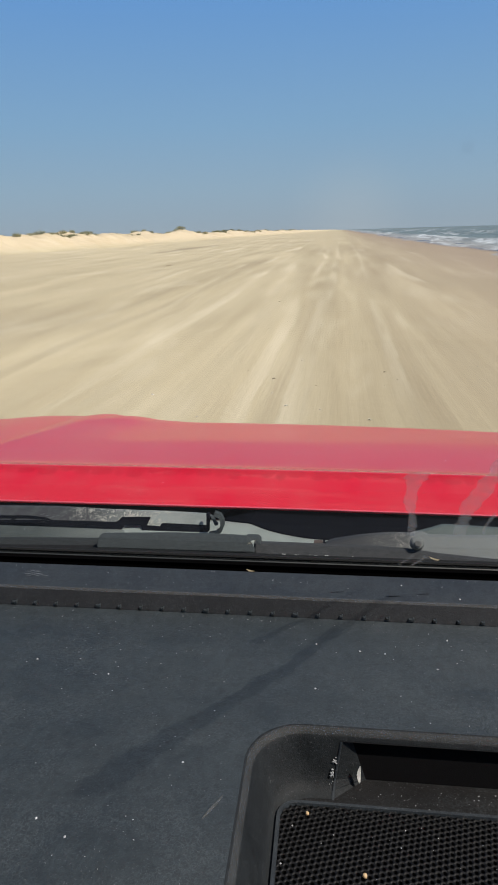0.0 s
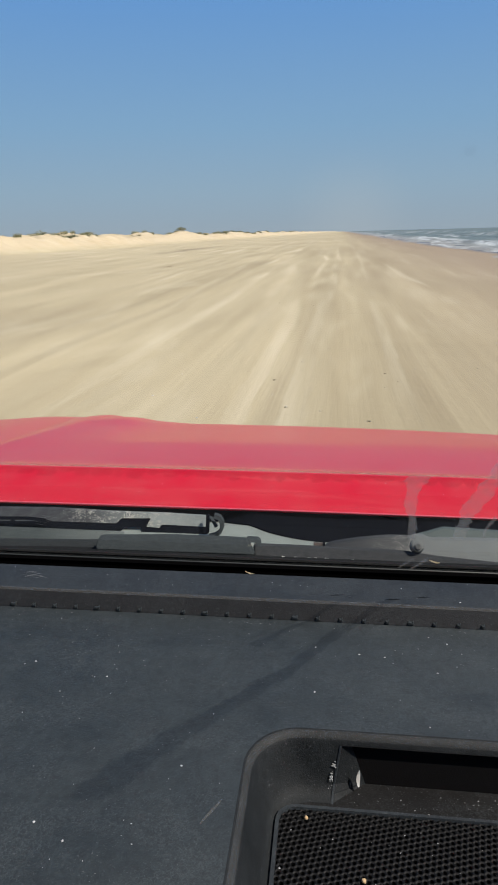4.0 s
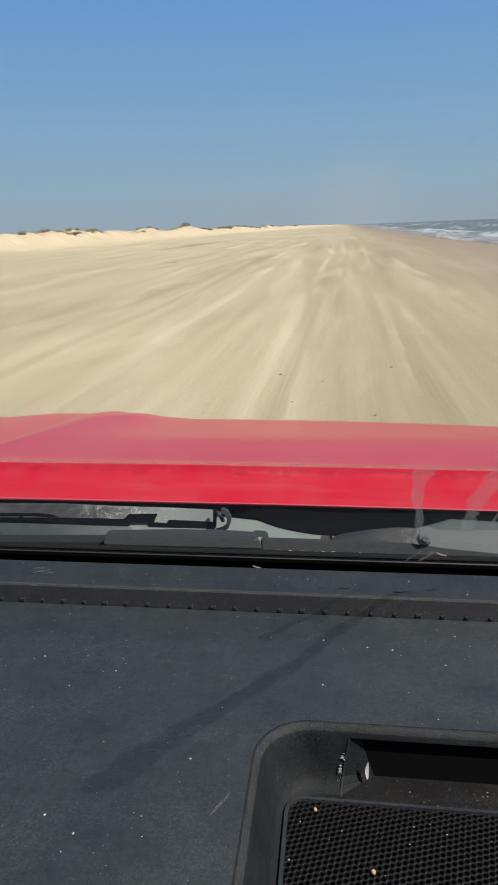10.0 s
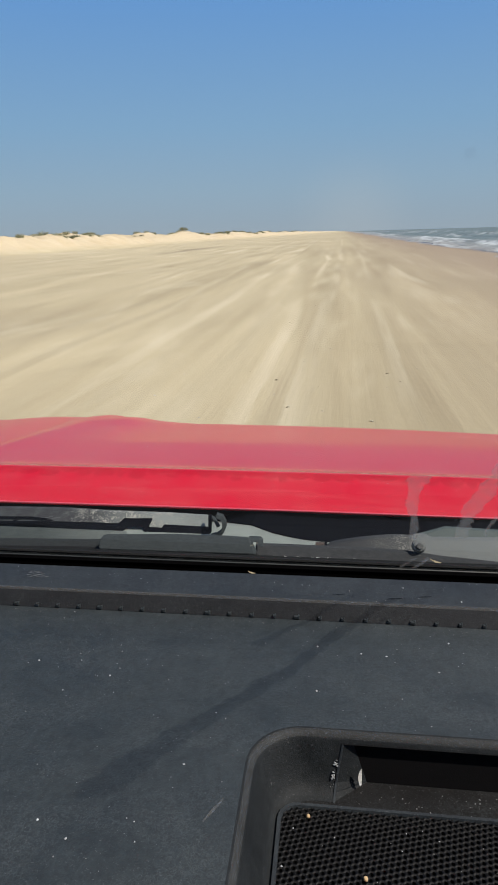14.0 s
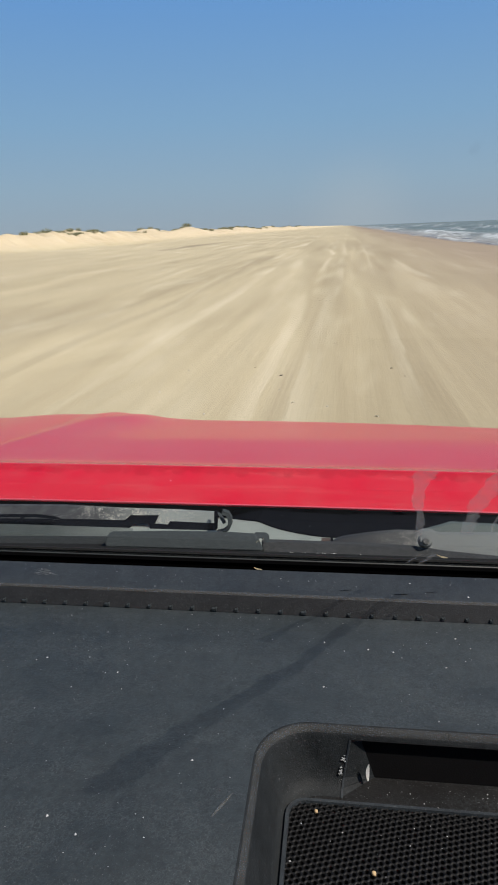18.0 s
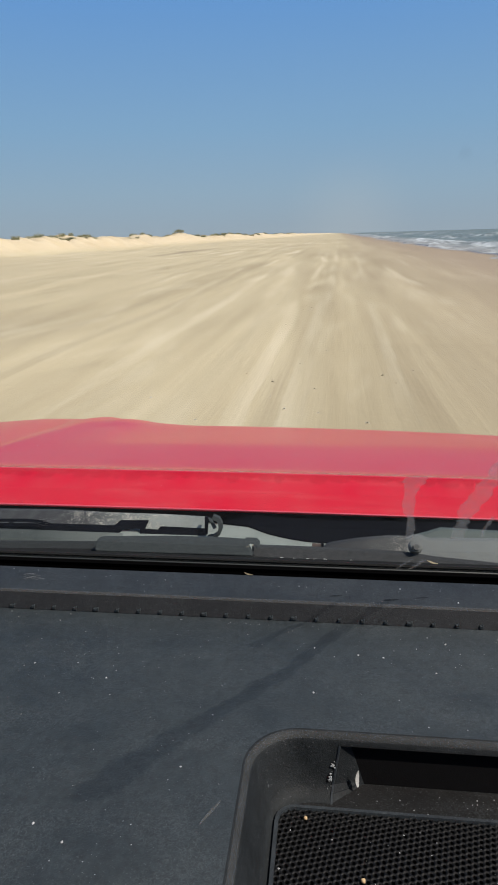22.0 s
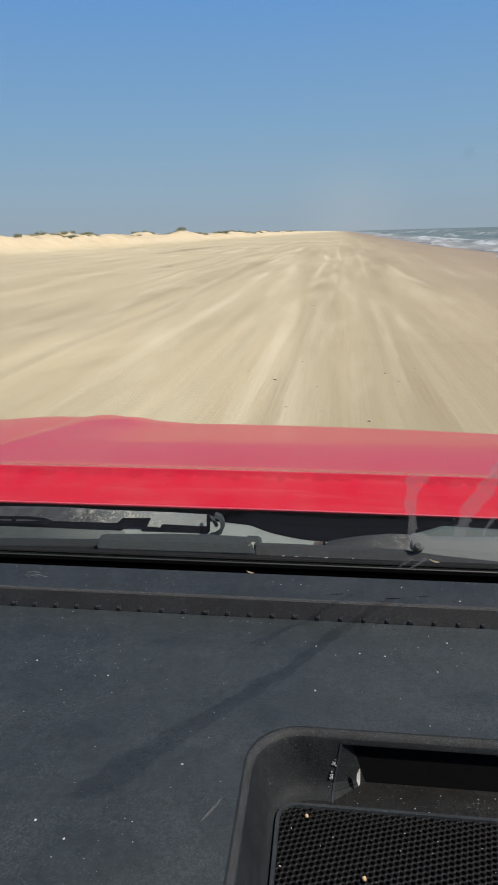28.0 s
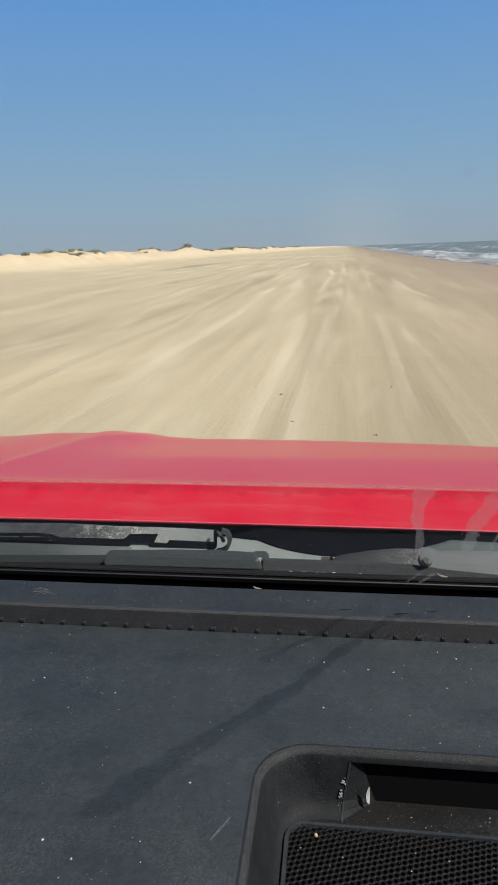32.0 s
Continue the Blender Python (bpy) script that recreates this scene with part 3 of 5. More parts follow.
def shrub(seed, wide, tall):
    rng = random.Random(seed)
    top = new("dune_shrub")
    bm = bmesh.new()
    tips = []
    for _ in range(16):
        a, r = rng.uniform(0, 6.28), rng.uniform(0.25, 1.0)
        tip = Vector((math.cos(a) * r * wide * 0.5, math.sin(a) * r * wide * 0.4, tall * rng.uniform(0.45, 1.0) * (1.1 - 0.5 * r)))
        root = Vector((tip.x * 0.35, tip.y * 0.35, -0.2))
        mid = root.lerp(tip, 0.5) + Vector((rng.uniform(-.1, .1), rng.uniform(-.1, .1), 0.08))
        last = None
        for p, w in ((root, 0.035), (mid, 0.022), (tip, 0.006)):
            ring = [bm.verts.new(p + Vector((math.cos(q) * w, math.sin(q) * w, 0))) for q in (0, 1.57, 3.14, 4.71)]
            if last:
                for i in range(4):
                    bm.faces.new((last[i], last[(i + 1) % 4], ring[(i + 1) % 4], ring[i]))
            last = ring
        tips += [tip, mid.lerp(tip, 0.6)]
    part("stems", bm, TWIG, top, "bare brown stems", True)
    bm = bmesh.new()
    for tip in tips:
        for _ in range(34):
            p = tip + Vector((rng.gauss(0, 0.20), rng.gauss(0, 0.20), rng.gauss(-0.03, 0.12)))
            p.z = max(p.z, 0.02)
            n = Vector((rng.gauss(0, 1), rng.gauss(0, 1), rng.gauss(0.5, 1))).normalized()
            u = n.orthogonal().normalized() * rng.uniform(0.05, 0.10)
            w = n.cross(u) * 0.5
            bm.faces.new([bm.verts.new(p + q) for q in (-u, -w, u, w)])
    part("leaves", bm, SHRUB, top)
    return tagged(top, "low grey-green salt shrub with brown stems on the dune", "shrub", "shrubs on the dunes")


def plant_spot(y, back_off):
    toe = TOE + 4.0 * float(wave_sum(TOE_BEND, np.array([y]))[0]) * min(1, max(0, y / 60))
    x = toe - back_off
    return x, y, height_at(x, y)


shrubs = [shrub(31, 3.0, 0.95), shrub(32, 2.0, 0.6), shrub(33, 2.4, 0.55)]
rng = random.Random(5)
spots = [(70, 7), (66.5, 7.5), (74, 8), (71.8, 8.5), (97, 6), (93, 5.5), (90, 6.5), (95.5, 7.5), (101, 6), (104, 7.5), (150, 7), (166, 8), (178, 8), (232, 7), (238, 8), (252, 8), (262, 7), (280, 8), (300, 9), (330, 8), (345, 7), (380, 8), (420, 8), (470, 8), (215, 6.5), (222, 7), (246, 6.5), (258, 9), (272, 6.5), (318, 7), (338, 9), (360, 7), (372, 8), (395, 7), (408, 9), (440, 7), (455, 8), (490, 7), (515, 8), (540, 7), (570, 8), (600, 7), (640, 8), (680, 7)]
for i, (y, off) in enumerate(spots):
    x, y, z = plant_spot(y, off)
    m = pose(x, y, z - (0.34 if 80 < y < 110 else 0.08), 0, 0, rng.uniform(0, 360))
    if i < 3:
        shrubs[i].matrix_basis = m
    else:
        copy_thing(shrubs[i % 3], m)
tufts = [grass_tuft(41, 1.1), grass_tuft(42, 0.8, 160), grass_tuft(43, 1.5, 300)]
for i in range(130):
    y = 50 + 520 * (i / 130) ** 1.5 + rng.uniform(-3, 3)
    x, y, z = plant_spot(y, rng.uniform(5.5, 10.0))
    m = pose(x, y, z - 0.04, 0, 0, rng.uniform(0, 360))
    if i < 3:
        tufts[i].matrix_basis = m
    else:
        copy_thing(tufts[i % 3], m)


# ---- what the sea left on the sand ----
def shell(seed, material, label):
    """A fan-shaped half of a shell, ribbed and hollow below."""
    r = random.Random(seed)
    bm = bmesh.new()
    rows, n = [], 9
    for k in range(5):
        u = k / 4
        ring = []
        for j in range(n):
            a = (j / (n - 1) - 0.5) * 2.5
            rib = 1 + 0.05 * (-1) ** j
            ring.append(bm.verts.new((math.sin(a) * u * 0.5 * rib, math.cos(a) * u * 0.6 * rib, 0.30 * math.sin(math.pi * (0.15 + 0.85 * u)) * (1 - 0.55 * abs(a) / 1.3) + r.uniform(-.01, .01))))
        rows.append(ring)
    for a, b in zip(rows[1:], rows[2:]):
        for j in range(n - 1):
            bm.faces.new((a[j], a[j + 1], b[j + 1], b[j]))
    hinge = bm.verts.new((0, 0, 0.14))
    for j in range(n - 1):
        bm.faces.new((hinge, rows[1][j + 1], rows[1][j]))
    bmesh.ops.solidify(bm, geom=bm.faces[:], thickness=0.03)
    bmesh.ops.delete(bm, geom=[v for v in bm.verts if not v.link_faces], context="VERTS")
    ob = new("shell", mesh_of(bm, material, True))
    return tagged(ob, label, "shell", "shells on the beach")


def weed_clump(seed):
    r = random.Random(seed)
    bm = bmesh.new()
    for _ in range(40):
        p = Vector((r.gauss(0, 0.09), r.gauss(0, 0.06), 0))
        a, last = r.uniform(0, 6.28), None
        for k in range(5):
            p = p + Vector((math.cos(a), math.sin(a), 0)) * 0.05
            a += r.uniform(-0.8, 0.8)
            p.z = max(0.004, 0.035 * math.sin(k / 4 * math.pi) * r.random() + 0.006)
            side = Vector((-math.sin(a), math.cos(a), 0.3)) * 0.008
            pair = (bm.verts.new(p - side), bm.verts.new(p + side))
            if last:
                bm.faces.new((last[0], last[1], pair[1], pair[0]))
            last = pair
    return tagged(new("seaweed_clump", mesh_of(bm, WEED)), "small dark clump of dried seaweed on the sand", "seaweed", "seaweed on the beach")


white_shell = shell(1, SHELL_WHITE, "bleached white shell lying on the sand")
dark_shell = shell(2, SHELL_DARK, "dark broken shell lying on the sand")
rng = random.Random(9)
for i in range(84):
    y = 5.8 + 24 * rng.random() ** 1.6
    x = rng.uniform(-0.40, 0.27) * y + 0.3 + (0.6 if rng.random() < 0.5 else 0)
    size = rng.uniform(0.022, 0.055)
    m = pose(x, y, height_at(x, y) - 0.002, rng.uniform(-12, 12), rng.uniform(-12, 12), rng.uniform(0, 360))
    source = white_shell if i % 3 else dark_shell
    source.scale = (size, size, size)
    ob = copy_thing(source, m)
for ob, (x, y) in ((white_shell, (-0.52, 6.35)), (dark_shell, (0.55, 8.1))):
    ob.matrix_basis = pose(x, y, height_at(x, y) - 0.002, 8, 0, 40) @ Matrix.Scale(0.05, 4)
clump = weed_clump(3)
for i, (x, y) in enumerate(((-9.5, 37.0), (-13.5, 46.0), (-21.0, 58.0))):
    m = pose(x, y, height_at(x, y), 0, 0, 50 * i) @ Matrix.Scale(0.6, 4)
    if i:
        copy_thing(clump, m)
    else:
        clump.matrix_basis = m


# ---- the truck, in a frame of its own: origin at the eye, x to the right, y ahead ----
SIZE = 1.13
CAR = LEAN @ Matrix.Scale(SIZE, 4)
FLOOR = -EYE / SIZE
truck = tagged(new("pickup_truck"), "red pickup truck with a dusty black dashboard parked on the sand", "truck")


def car_part(name, bm, material, parent=truck, label="", smooth=False):
    bm.transform(CAR)
    return part(name, bm, material, parent, label, smooth)


def car_sheet(name, xs, ys, height, material, label="", thick=0.0):
    ob = sheet(name, xs, ys, height, material)
    ob.data.transform(CAR)
    ob.parent = truck
    if thick:
        mod = ob.modifiers.new("thickness", "SOLIDIFY")
        mod.thickness, mod.offset, mod.use_rim = thick, -1, False
    return tagged(ob, label) if label else ob


# hood: a ramp rises from the rear edge to a crest, then the panel runs ahead and falls to the nose; a ridge swells on one side
CREST_Y, HOOD_REAR, HOOD_NOSE = 0.950, 0.870, 1.75
RUN = np.linspace(0, 1.0, 400)
FALL = -np.cumsum(0.121 + 0.9 * np.maximum(RUN - 0.60, 0)) * (RUN[1] - RUN[0])


def step(a, soft):
    return 1 / (1 + np.exp(-np.clip(a / soft, -40, 40)))


# how much more steeply the panels on both sides of the ridge fall, summed along y
DIP_X, DIP_Y = np.linspace(-1.32, 0.52, 460), np.linspace(0.85, 1.77, 460)
gx_, gy_ = np.meshgrid(DIP_X, DIP_Y)
middle = step(gx_ - np.interp(gy_, (1.19, 1.215, 1.25, 1.35, 1.5, 1.6), (-0.37, -0.420, -0.452, -0.478, -0.520, -0.545)), 0.006 + 0.04 * ease((gy_ - 1.32) / 0.28)) * step(gy_ - 1.222 - 0.10 * (gx_ + 0.4), 0.009)
away = gx_ + 0.632 - 0.157 * (gy_ - 1.16)
outer = step(-away, 0.004) * step(gy_ - 1.12, 0.02)
rise = np.exp(-(np.maximum(away, 0) / 0.075) ** 2) * step(away, 0.004) * step(gy_ - 1.05, 0.02) * (1 - step(gy_ - 1.42, 0.03))
DIP = np.cumsum(0.049 * middle + 0.0235 * outer - 0.017 * rise + (0.0185 * step(gy_ - 1.2, 0.02) + 0.10 * step(gy_ - 1.53, 0.010)) * (1 - middle) * (1 - outer), axis=0) * (DIP_Y[1] - DIP_Y[0])


def dip(x, y):
    u = np.clip((x - DIP_X[0]) / (DIP_X[1] - DIP_X[0]), 0, 458.999)
    v = np.clip((y - DIP_Y[0]) / (DIP_Y[1] - DIP_Y[0]), 0, 458.999)
    i, j = u.astype(int), v.astype(int)
    u, v = u - i, v - j
    return (DIP[j, i] * (1 - u) + DIP[j, i + 1] * u) * (1 - v) + (DIP[j + 1, i] * (1 - u) + DIP[j + 1, i + 1] * u) * v


def hood_height(x, y):
    d = y - CREST_Y
    ramp = -0.3542 + 0.25 * d
    flat = -0.3540 + np.interp(np.maximum(d, 0), RUN, FALL) + 0.0072 * np.exp(-((d + 0.004) / 0.046) ** 2) + 0.17 * np.minimum(d, 0)
    k = 0.0007
    z = -k * np.logaddexp(-ramp / k, -flat / k)
    z = z - (0.0045 + 0.010 * np.clip(d / 0.6, 0, 1) ** 2) * ((x + 0.45) / 0.75) ** 2 * np.where(x > -0.45, 1, 0.3)
    fall = ease((y - 1.2) / 0.35)
    z = z - dip(x, y) - fall * (0.0055 * ease((x + 0.46) / 0.12) + 0.011 * ease((-0.73 - x) / 0.2))
    return z + 0.0050 * ease((y - 1.42) / 0.2) * np.exp(-((x + 0.52) / 0.04) ** 2)


hx = np.linspace(-1.30, 0.50, 330)
hy = np.unique(np.concatenate([np.linspace(HOOD_REAR, 0.93, 12), np.linspace(0.93, 1.02, 60), np.linspace(1.02, HOOD_NOSE, 200)]))
hood = car_sheet("hood", hx, hy, hood_height, RED, "glossy red hood with a raised ridge and dust", 0.003)

bm = bmesh.new()
rows = []
for x in np.linspace(-1.30, 0.50, 60):  # folded hem along the hood's rear edge, painted pink for its highlight
    z = float(hood_height(np.array([x]), np.array([HOOD_REAR + 0.0006]))[0])
    rows.append([bm.verts.new((x, HOOD_REAR + dy, z + dz)) for dy, dz in ((0.0022, 0.0006), (0.0012, 0.0013), (0.0002, 0.0010), (-0.0004, 0.0), (0.0, -0.0012), (0.012, -0.0016))])
for a, b in zip(rows, rows[1:]):
    for k in range(5):
        bm.faces.new((a[k], b[k], b[k + 1], a[k + 1]))
bmesh.ops.recalc_face_normals(bm, faces=bm.faces[:])
car_part("hood_hem", bm, HEM, label="pink edge of the red hood with its highlight in the paint", smooth=True)

for material, near, far in ((CREST_GLEAM, 0.9678, 0.9830), (CREST_VEIL, 0.9830, 0.9990)):  # pale film paints dust and reflected sand along the crest, thinner ahead of it
    bm = bmesh.new()
    rows = []
    for x in np.linspace(-1.2, 0.45, 90):
        w = 0.0015 * math.sin(31 * x) + 0.0010 * math.sin(83 * x)
        ys = np.linspace(near + (w if near > 0.97 else 0), far + w, 4)
        rows.append([bm.verts.new((x, y, z + 0.0005)) for y, z in zip(ys, hood_height(np.full(4, x), ys))])
    for a, b in zip(rows, rows[1:]):
        for k in range(3):
            bm.faces.new((a[k], b[k], b[k + 1], a[k + 1]))
    car_part("pale_line", bm, material, hood, "pale line along the crest, dust and reflected sand in one")

# cowl between hood and windscreen
PAN_Y, PAN_Z = (0.545, 0.60, 0.66, 0.72, 0.80, 0.84, 0.95), (-0.305, -0.335, -0.350, -0.357, -0.368, -0.384, -0.430)
bm = bmesh.new()
extrude_profile(bm, [(-1.25, y, z) for y, z in zip(PAN_Y, PAN_Z)] + [(-1.25, y, z - 0.03) for y, z in zip(PAN_Y[::-1], PAN_Z[::-1])], (1.70, 0, 0))
car_part("cowl_pan", bm, COWL_PAINT, label="pale grey sheet metal below the wipers")


def slab(outline, y, deep, bevel=0.0012):
    """A bar with an outline in x and z, from y to y + deep."""
    bm = extrude_profile(bmesh.new(), [(x, y, z) for x, z in outline], (0, deep, 0))
    bm = rounded(bm, bevel, 1) if bevel else bm
    low = min(v.co.z for v in bm.verts)
    for v in bm.verts:  # lean the face back, so that it looks up as well
        v.co *= (v.co.y - 2.0 * low) / (v.co.y - 2.0 * v.co.z)
    return bm


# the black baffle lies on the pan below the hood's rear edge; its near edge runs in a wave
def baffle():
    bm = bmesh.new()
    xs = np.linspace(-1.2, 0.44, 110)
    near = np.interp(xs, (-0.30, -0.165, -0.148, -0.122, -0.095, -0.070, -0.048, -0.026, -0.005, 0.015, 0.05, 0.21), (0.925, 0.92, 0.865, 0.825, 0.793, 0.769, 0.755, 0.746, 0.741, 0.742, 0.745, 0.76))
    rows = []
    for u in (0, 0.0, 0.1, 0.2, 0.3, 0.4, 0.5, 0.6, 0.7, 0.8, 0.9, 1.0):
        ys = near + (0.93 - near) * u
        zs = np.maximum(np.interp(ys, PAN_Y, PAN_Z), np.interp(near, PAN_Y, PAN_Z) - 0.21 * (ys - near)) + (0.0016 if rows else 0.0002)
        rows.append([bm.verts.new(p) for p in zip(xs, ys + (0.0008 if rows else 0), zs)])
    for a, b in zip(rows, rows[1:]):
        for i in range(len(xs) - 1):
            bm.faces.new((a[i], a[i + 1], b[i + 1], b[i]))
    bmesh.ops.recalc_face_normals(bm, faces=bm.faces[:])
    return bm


# dashboard ---------------------------------------------------------------
TOP = -0.300
XL, XR = -0.95, 0.42
PX0, PX1, PY0, PY1 = -0.0465, 0.40, 0.05, 0.3502  # the tray's opening
SLOT_X = 0.0115


def tray_loop(inset, z, corner):
    """The tray's outline, inset by some millimetres, with one rounded far corner, from the near end to the far end."""
    x0, y1 = PX0 + inset, PY1 - inset - 0.6 * max(inset - 0.014, 0)
    r = max(corner - inset * 0.6, 0.008)
    pts = [(x0 + 0.0, PY0, z), (x0 + 0.0, 0.16, z), (x0, 0.24, z)]
    for k in range(13):
        a = math.pi - k / 12 * math.pi / 2
        pts.append((x0 + r + r * math.cos(a), y1 - r + r * math.sin(a), z))
    lean = 0.005 * min(max((TOP - 0.0062 - z) / 0.029, 0), 1)  # the slot's side leans
    pts += [(x, y1, z) for x in (SLOT_X + 0.0001 - lean, 0.10, 0.2, PX1)]
    return pts


bm = bmesh.new()
inner = [bm.verts.new(p) for p in tray_loop(0, TOP, 0.034)]
outer = [bm.verts.new((PX1, 0.476, TOP)), bm.verts.new((XR, 0.476, TOP)), bm.verts.new((XR, PY0, TOP))]
left = [bm.verts.new((XL, 0.476, TOP)), bm.verts.new((XL, PY0, TOP))]
# top skin in three pieces round the opening
far = [bm.verts.new((v.co.x, 0.476, TOP)) for v in inner]
for i in range(len(inner) - 1):
    if inner[i + 1].co.x - inner[i].co.x > 1e-6:
        bm.faces.new((inner[i], inner[i + 1], far[i + 1], far[i]))
side = [v for v in inner if v.co.x <= PX0 + 1e-6]
tip = side[-1]
bm.faces.new([left[1]] + side + [far[inner.index(tip)], left[0]])
bm.faces.new((inner[-1], outer[2], outer[1], far[-1]))
bmesh.ops.remove_doubles(bm, verts=bm.verts[:], dist=1e-5)
bmesh.ops.recalc_face_normals(bm, faces=bm.faces[:])
# front fall of the dashboard towards the seats
box(bm, (XL, PY0 - 0.03, -0.62), (XR, PY0, TOP - 0.0005))
dash = car_part("dashboard", bm, VINYL, label="black grained vinyl dashboard top dusted with sand")

# tray: rounded rim, sloping wall, floor
bm = bmesh.new()
PROFILE = [(0, 0), (0.0016, -0.0003), (0.0034, -0.0014), (0.0050, -0.0034), (0.0062, -0.0062), (0.0100, -0.018), (0.0140, -0.0290), (0.0165, -0.0335), (0.0200, -0.0350)]
loops = [[bm.verts.new(p) for p in tray_loop(i, TOP + z, 0.034)] for i, z in PROFILE]
for n, (a, b) in enumerate(zip(loops, loops[1:])):
    for i in range(len(a) - 1):
        if n >= 4 and i >= len(a) - 4:
            continue
        bm.faces.new((a[i], a[i + 1], b[i + 1], b[i]))
bmesh.ops.recalc_face_normals(bm, faces=bm.faces[:])
bmesh.ops.reverse_faces(bm, faces=[f for f in bm.faces if f.normal.z < 0])
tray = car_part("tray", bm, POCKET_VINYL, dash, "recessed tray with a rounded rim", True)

bm = bmesh.new()  # the rim is pale along its bend from rubbing and a painted highlight
loops = [[bm.verts.new(p) for p in tray_loop(i - 0.0002, TOP + z + 0.0004, 0.034)] for i, z in PROFILE[1:5]]
for a, b in zip(loops, loops[1:]):
    for i in range(len(a) - 1):
        bm.faces.new((a[i], a[i + 1], b[i + 1], b[i]))
car_part("worn_rim_gleam", bm, RIM_WEAR_GLEAM, tray, "pale rubbed bend of the rim with its highlight in colour", True)

# slot under the tray's far rim; near-black colour stands in for its shade
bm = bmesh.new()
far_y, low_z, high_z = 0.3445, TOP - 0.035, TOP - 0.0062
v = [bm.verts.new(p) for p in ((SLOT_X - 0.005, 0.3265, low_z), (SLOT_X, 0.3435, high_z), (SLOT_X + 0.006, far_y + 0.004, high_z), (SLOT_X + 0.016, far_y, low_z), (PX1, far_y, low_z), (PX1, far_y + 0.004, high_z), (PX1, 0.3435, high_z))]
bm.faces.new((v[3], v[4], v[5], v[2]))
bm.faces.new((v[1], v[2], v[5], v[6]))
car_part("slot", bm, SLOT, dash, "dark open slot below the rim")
bm = bmesh.new()
rows = []
for inset, z in PROFILE[4:]:
    x, y, _ = tray_loop(inset, TOP + z, 0.034)[-4]
    u = (-0.0062 - z) / 0.0288
    rows.append((bm.verts.new((x, y, TOP + z)), bm.verts.new((SLOT_X + 0.006 + 0.010 * u, far_y + 0.004 * (1 - u), TOP + z))))
for a, b in zip(rows, rows[1:]):
    bm.faces.new((a[0], a[1], b[1], b[0]))
cheek = [a[0].co.copy() for a in rows]
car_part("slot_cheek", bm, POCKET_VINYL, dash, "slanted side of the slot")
# added bead in paler vinyl that draws the edge's highlight
bm = bmesh.new()
rows = [[bm.verts.new(p + Vector(q)) for q in ((-0.0009, 0.0, 0.0), (-0.0005, -0.0007, 0.0002), (0.0005, -0.0007, 0.0002), (0.0009, 0.0008, 0.0))] for p in cheek]
for a, b in zip(rows, rows[1:]):
    for k in range(3):
        bm.faces.new((a[k], a[k + 1], b[k + 1], b[k]))
car_part("slot_edge", bm, LEDGE_TOP, dash, "pale bead added for the highlight beside the slot")

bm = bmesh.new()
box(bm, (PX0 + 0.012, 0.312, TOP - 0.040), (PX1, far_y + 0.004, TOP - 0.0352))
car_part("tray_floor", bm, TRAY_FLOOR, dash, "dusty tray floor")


# speaker grille: a sheet with rows of round holes
def grille():
    bm = bmesh.new()
    pitch, turn = 0.0037, radians(18)
    x0, x1, y0, y1, z = -0.0262, 0.190, 0.185, 0.3195, TOP - 0.0335
    deep, hole = 0.0022, 0.00128
    for r in range(-60, 60):
        for c in range(-40, 80):
            u, v = (c + 0.5 * (r % 2)) * pitch, r * pitch * 0.866
            cx, cy = u * math.cos(turn) - v * math.sin(turn), 0.26 + u * math.sin(turn) + v * math.cos(turn)
            if not (x0 < cx < x1 and y0 < cy < y1) or (cx < x0 + 0.007 and cy > y1 - 0.007 and (cx - x0 - 0.007) ** 2 + (cy - y1 + 0.007) ** 2 > 0.007 ** 2):
                continue
            ring_t, ring_o, ring_b = [], [], []
            for k in range(6):
                a = math.pi / 6 + k * math.pi / 3 + turn
                ring_o.append(bm.verts.new((cx + pitch / math.sqrt(3) * math.cos(a), cy + pitch / math.sqrt(3) * math.sin(a), z)))
                ring_t.append(bm.verts.new((cx + hole * math.cos(a), cy + hole * math.sin(a), z - 0.0003)))
                ring_b.append(bm.verts.new((cx + hole * 0.88 * math.cos(a), cy + hole * 0.88 * math.sin(a), z - deep)))
            for k in range(6):
                j = (k + 1) % 6
                bm.faces.new((ring_o[k], ring_o[j], ring_t[j], ring_t[k]))
                bm.faces.new((ring_t[k], ring_t[j], ring_b[j], ring_b[k]))
    return bm


car_part("speaker_grille", grille(), GRILLE, dash, "black perforated speaker grille with sand in its holes")
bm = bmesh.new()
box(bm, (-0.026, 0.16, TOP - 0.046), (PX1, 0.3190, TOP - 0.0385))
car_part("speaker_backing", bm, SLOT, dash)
# frame round the grille
bm = bmesh.new()
path = [(-0.0258, 0.15), (-0.0258, 0.3095)]
for k in range(7):
    a = math.pi - k / 6 * math.pi / 2
    path.append((-0.0258 + 0.011 + 0.011 * math.cos(a), 0.3095 + 0.011 * math.sin(a)))
path.append((PX1, 0.3205))
for inset, z in ((0, 0),):
    ring = []
    for i, (x, y) in enumerate(path):
        a, b = path[max(i - 1, 0)], path[min(i + 1, len(path) - 1)]
        t = Vector((b[0] - a[0], b[1] - a[1], 0)).normalized()
        nrm = Vector((-t.y, t.x, 0))
        p = Vector((x, y, TOP - 0.0345))
        ring.append([bm.verts.new(q) for q in (p + nrm * 0.0016, p + nrm * 0.0012 + Vector((0, 0, 0.0022)), p - nrm * 0.0008 + Vector((0, 0, 0.0022)), p - nrm * 0.0012)])
    for a, b in zip(ring, ring[1:]):
        for k in range(3):
            bm.faces.new((a[k], b[k], b[k + 1], a[k + 1]))
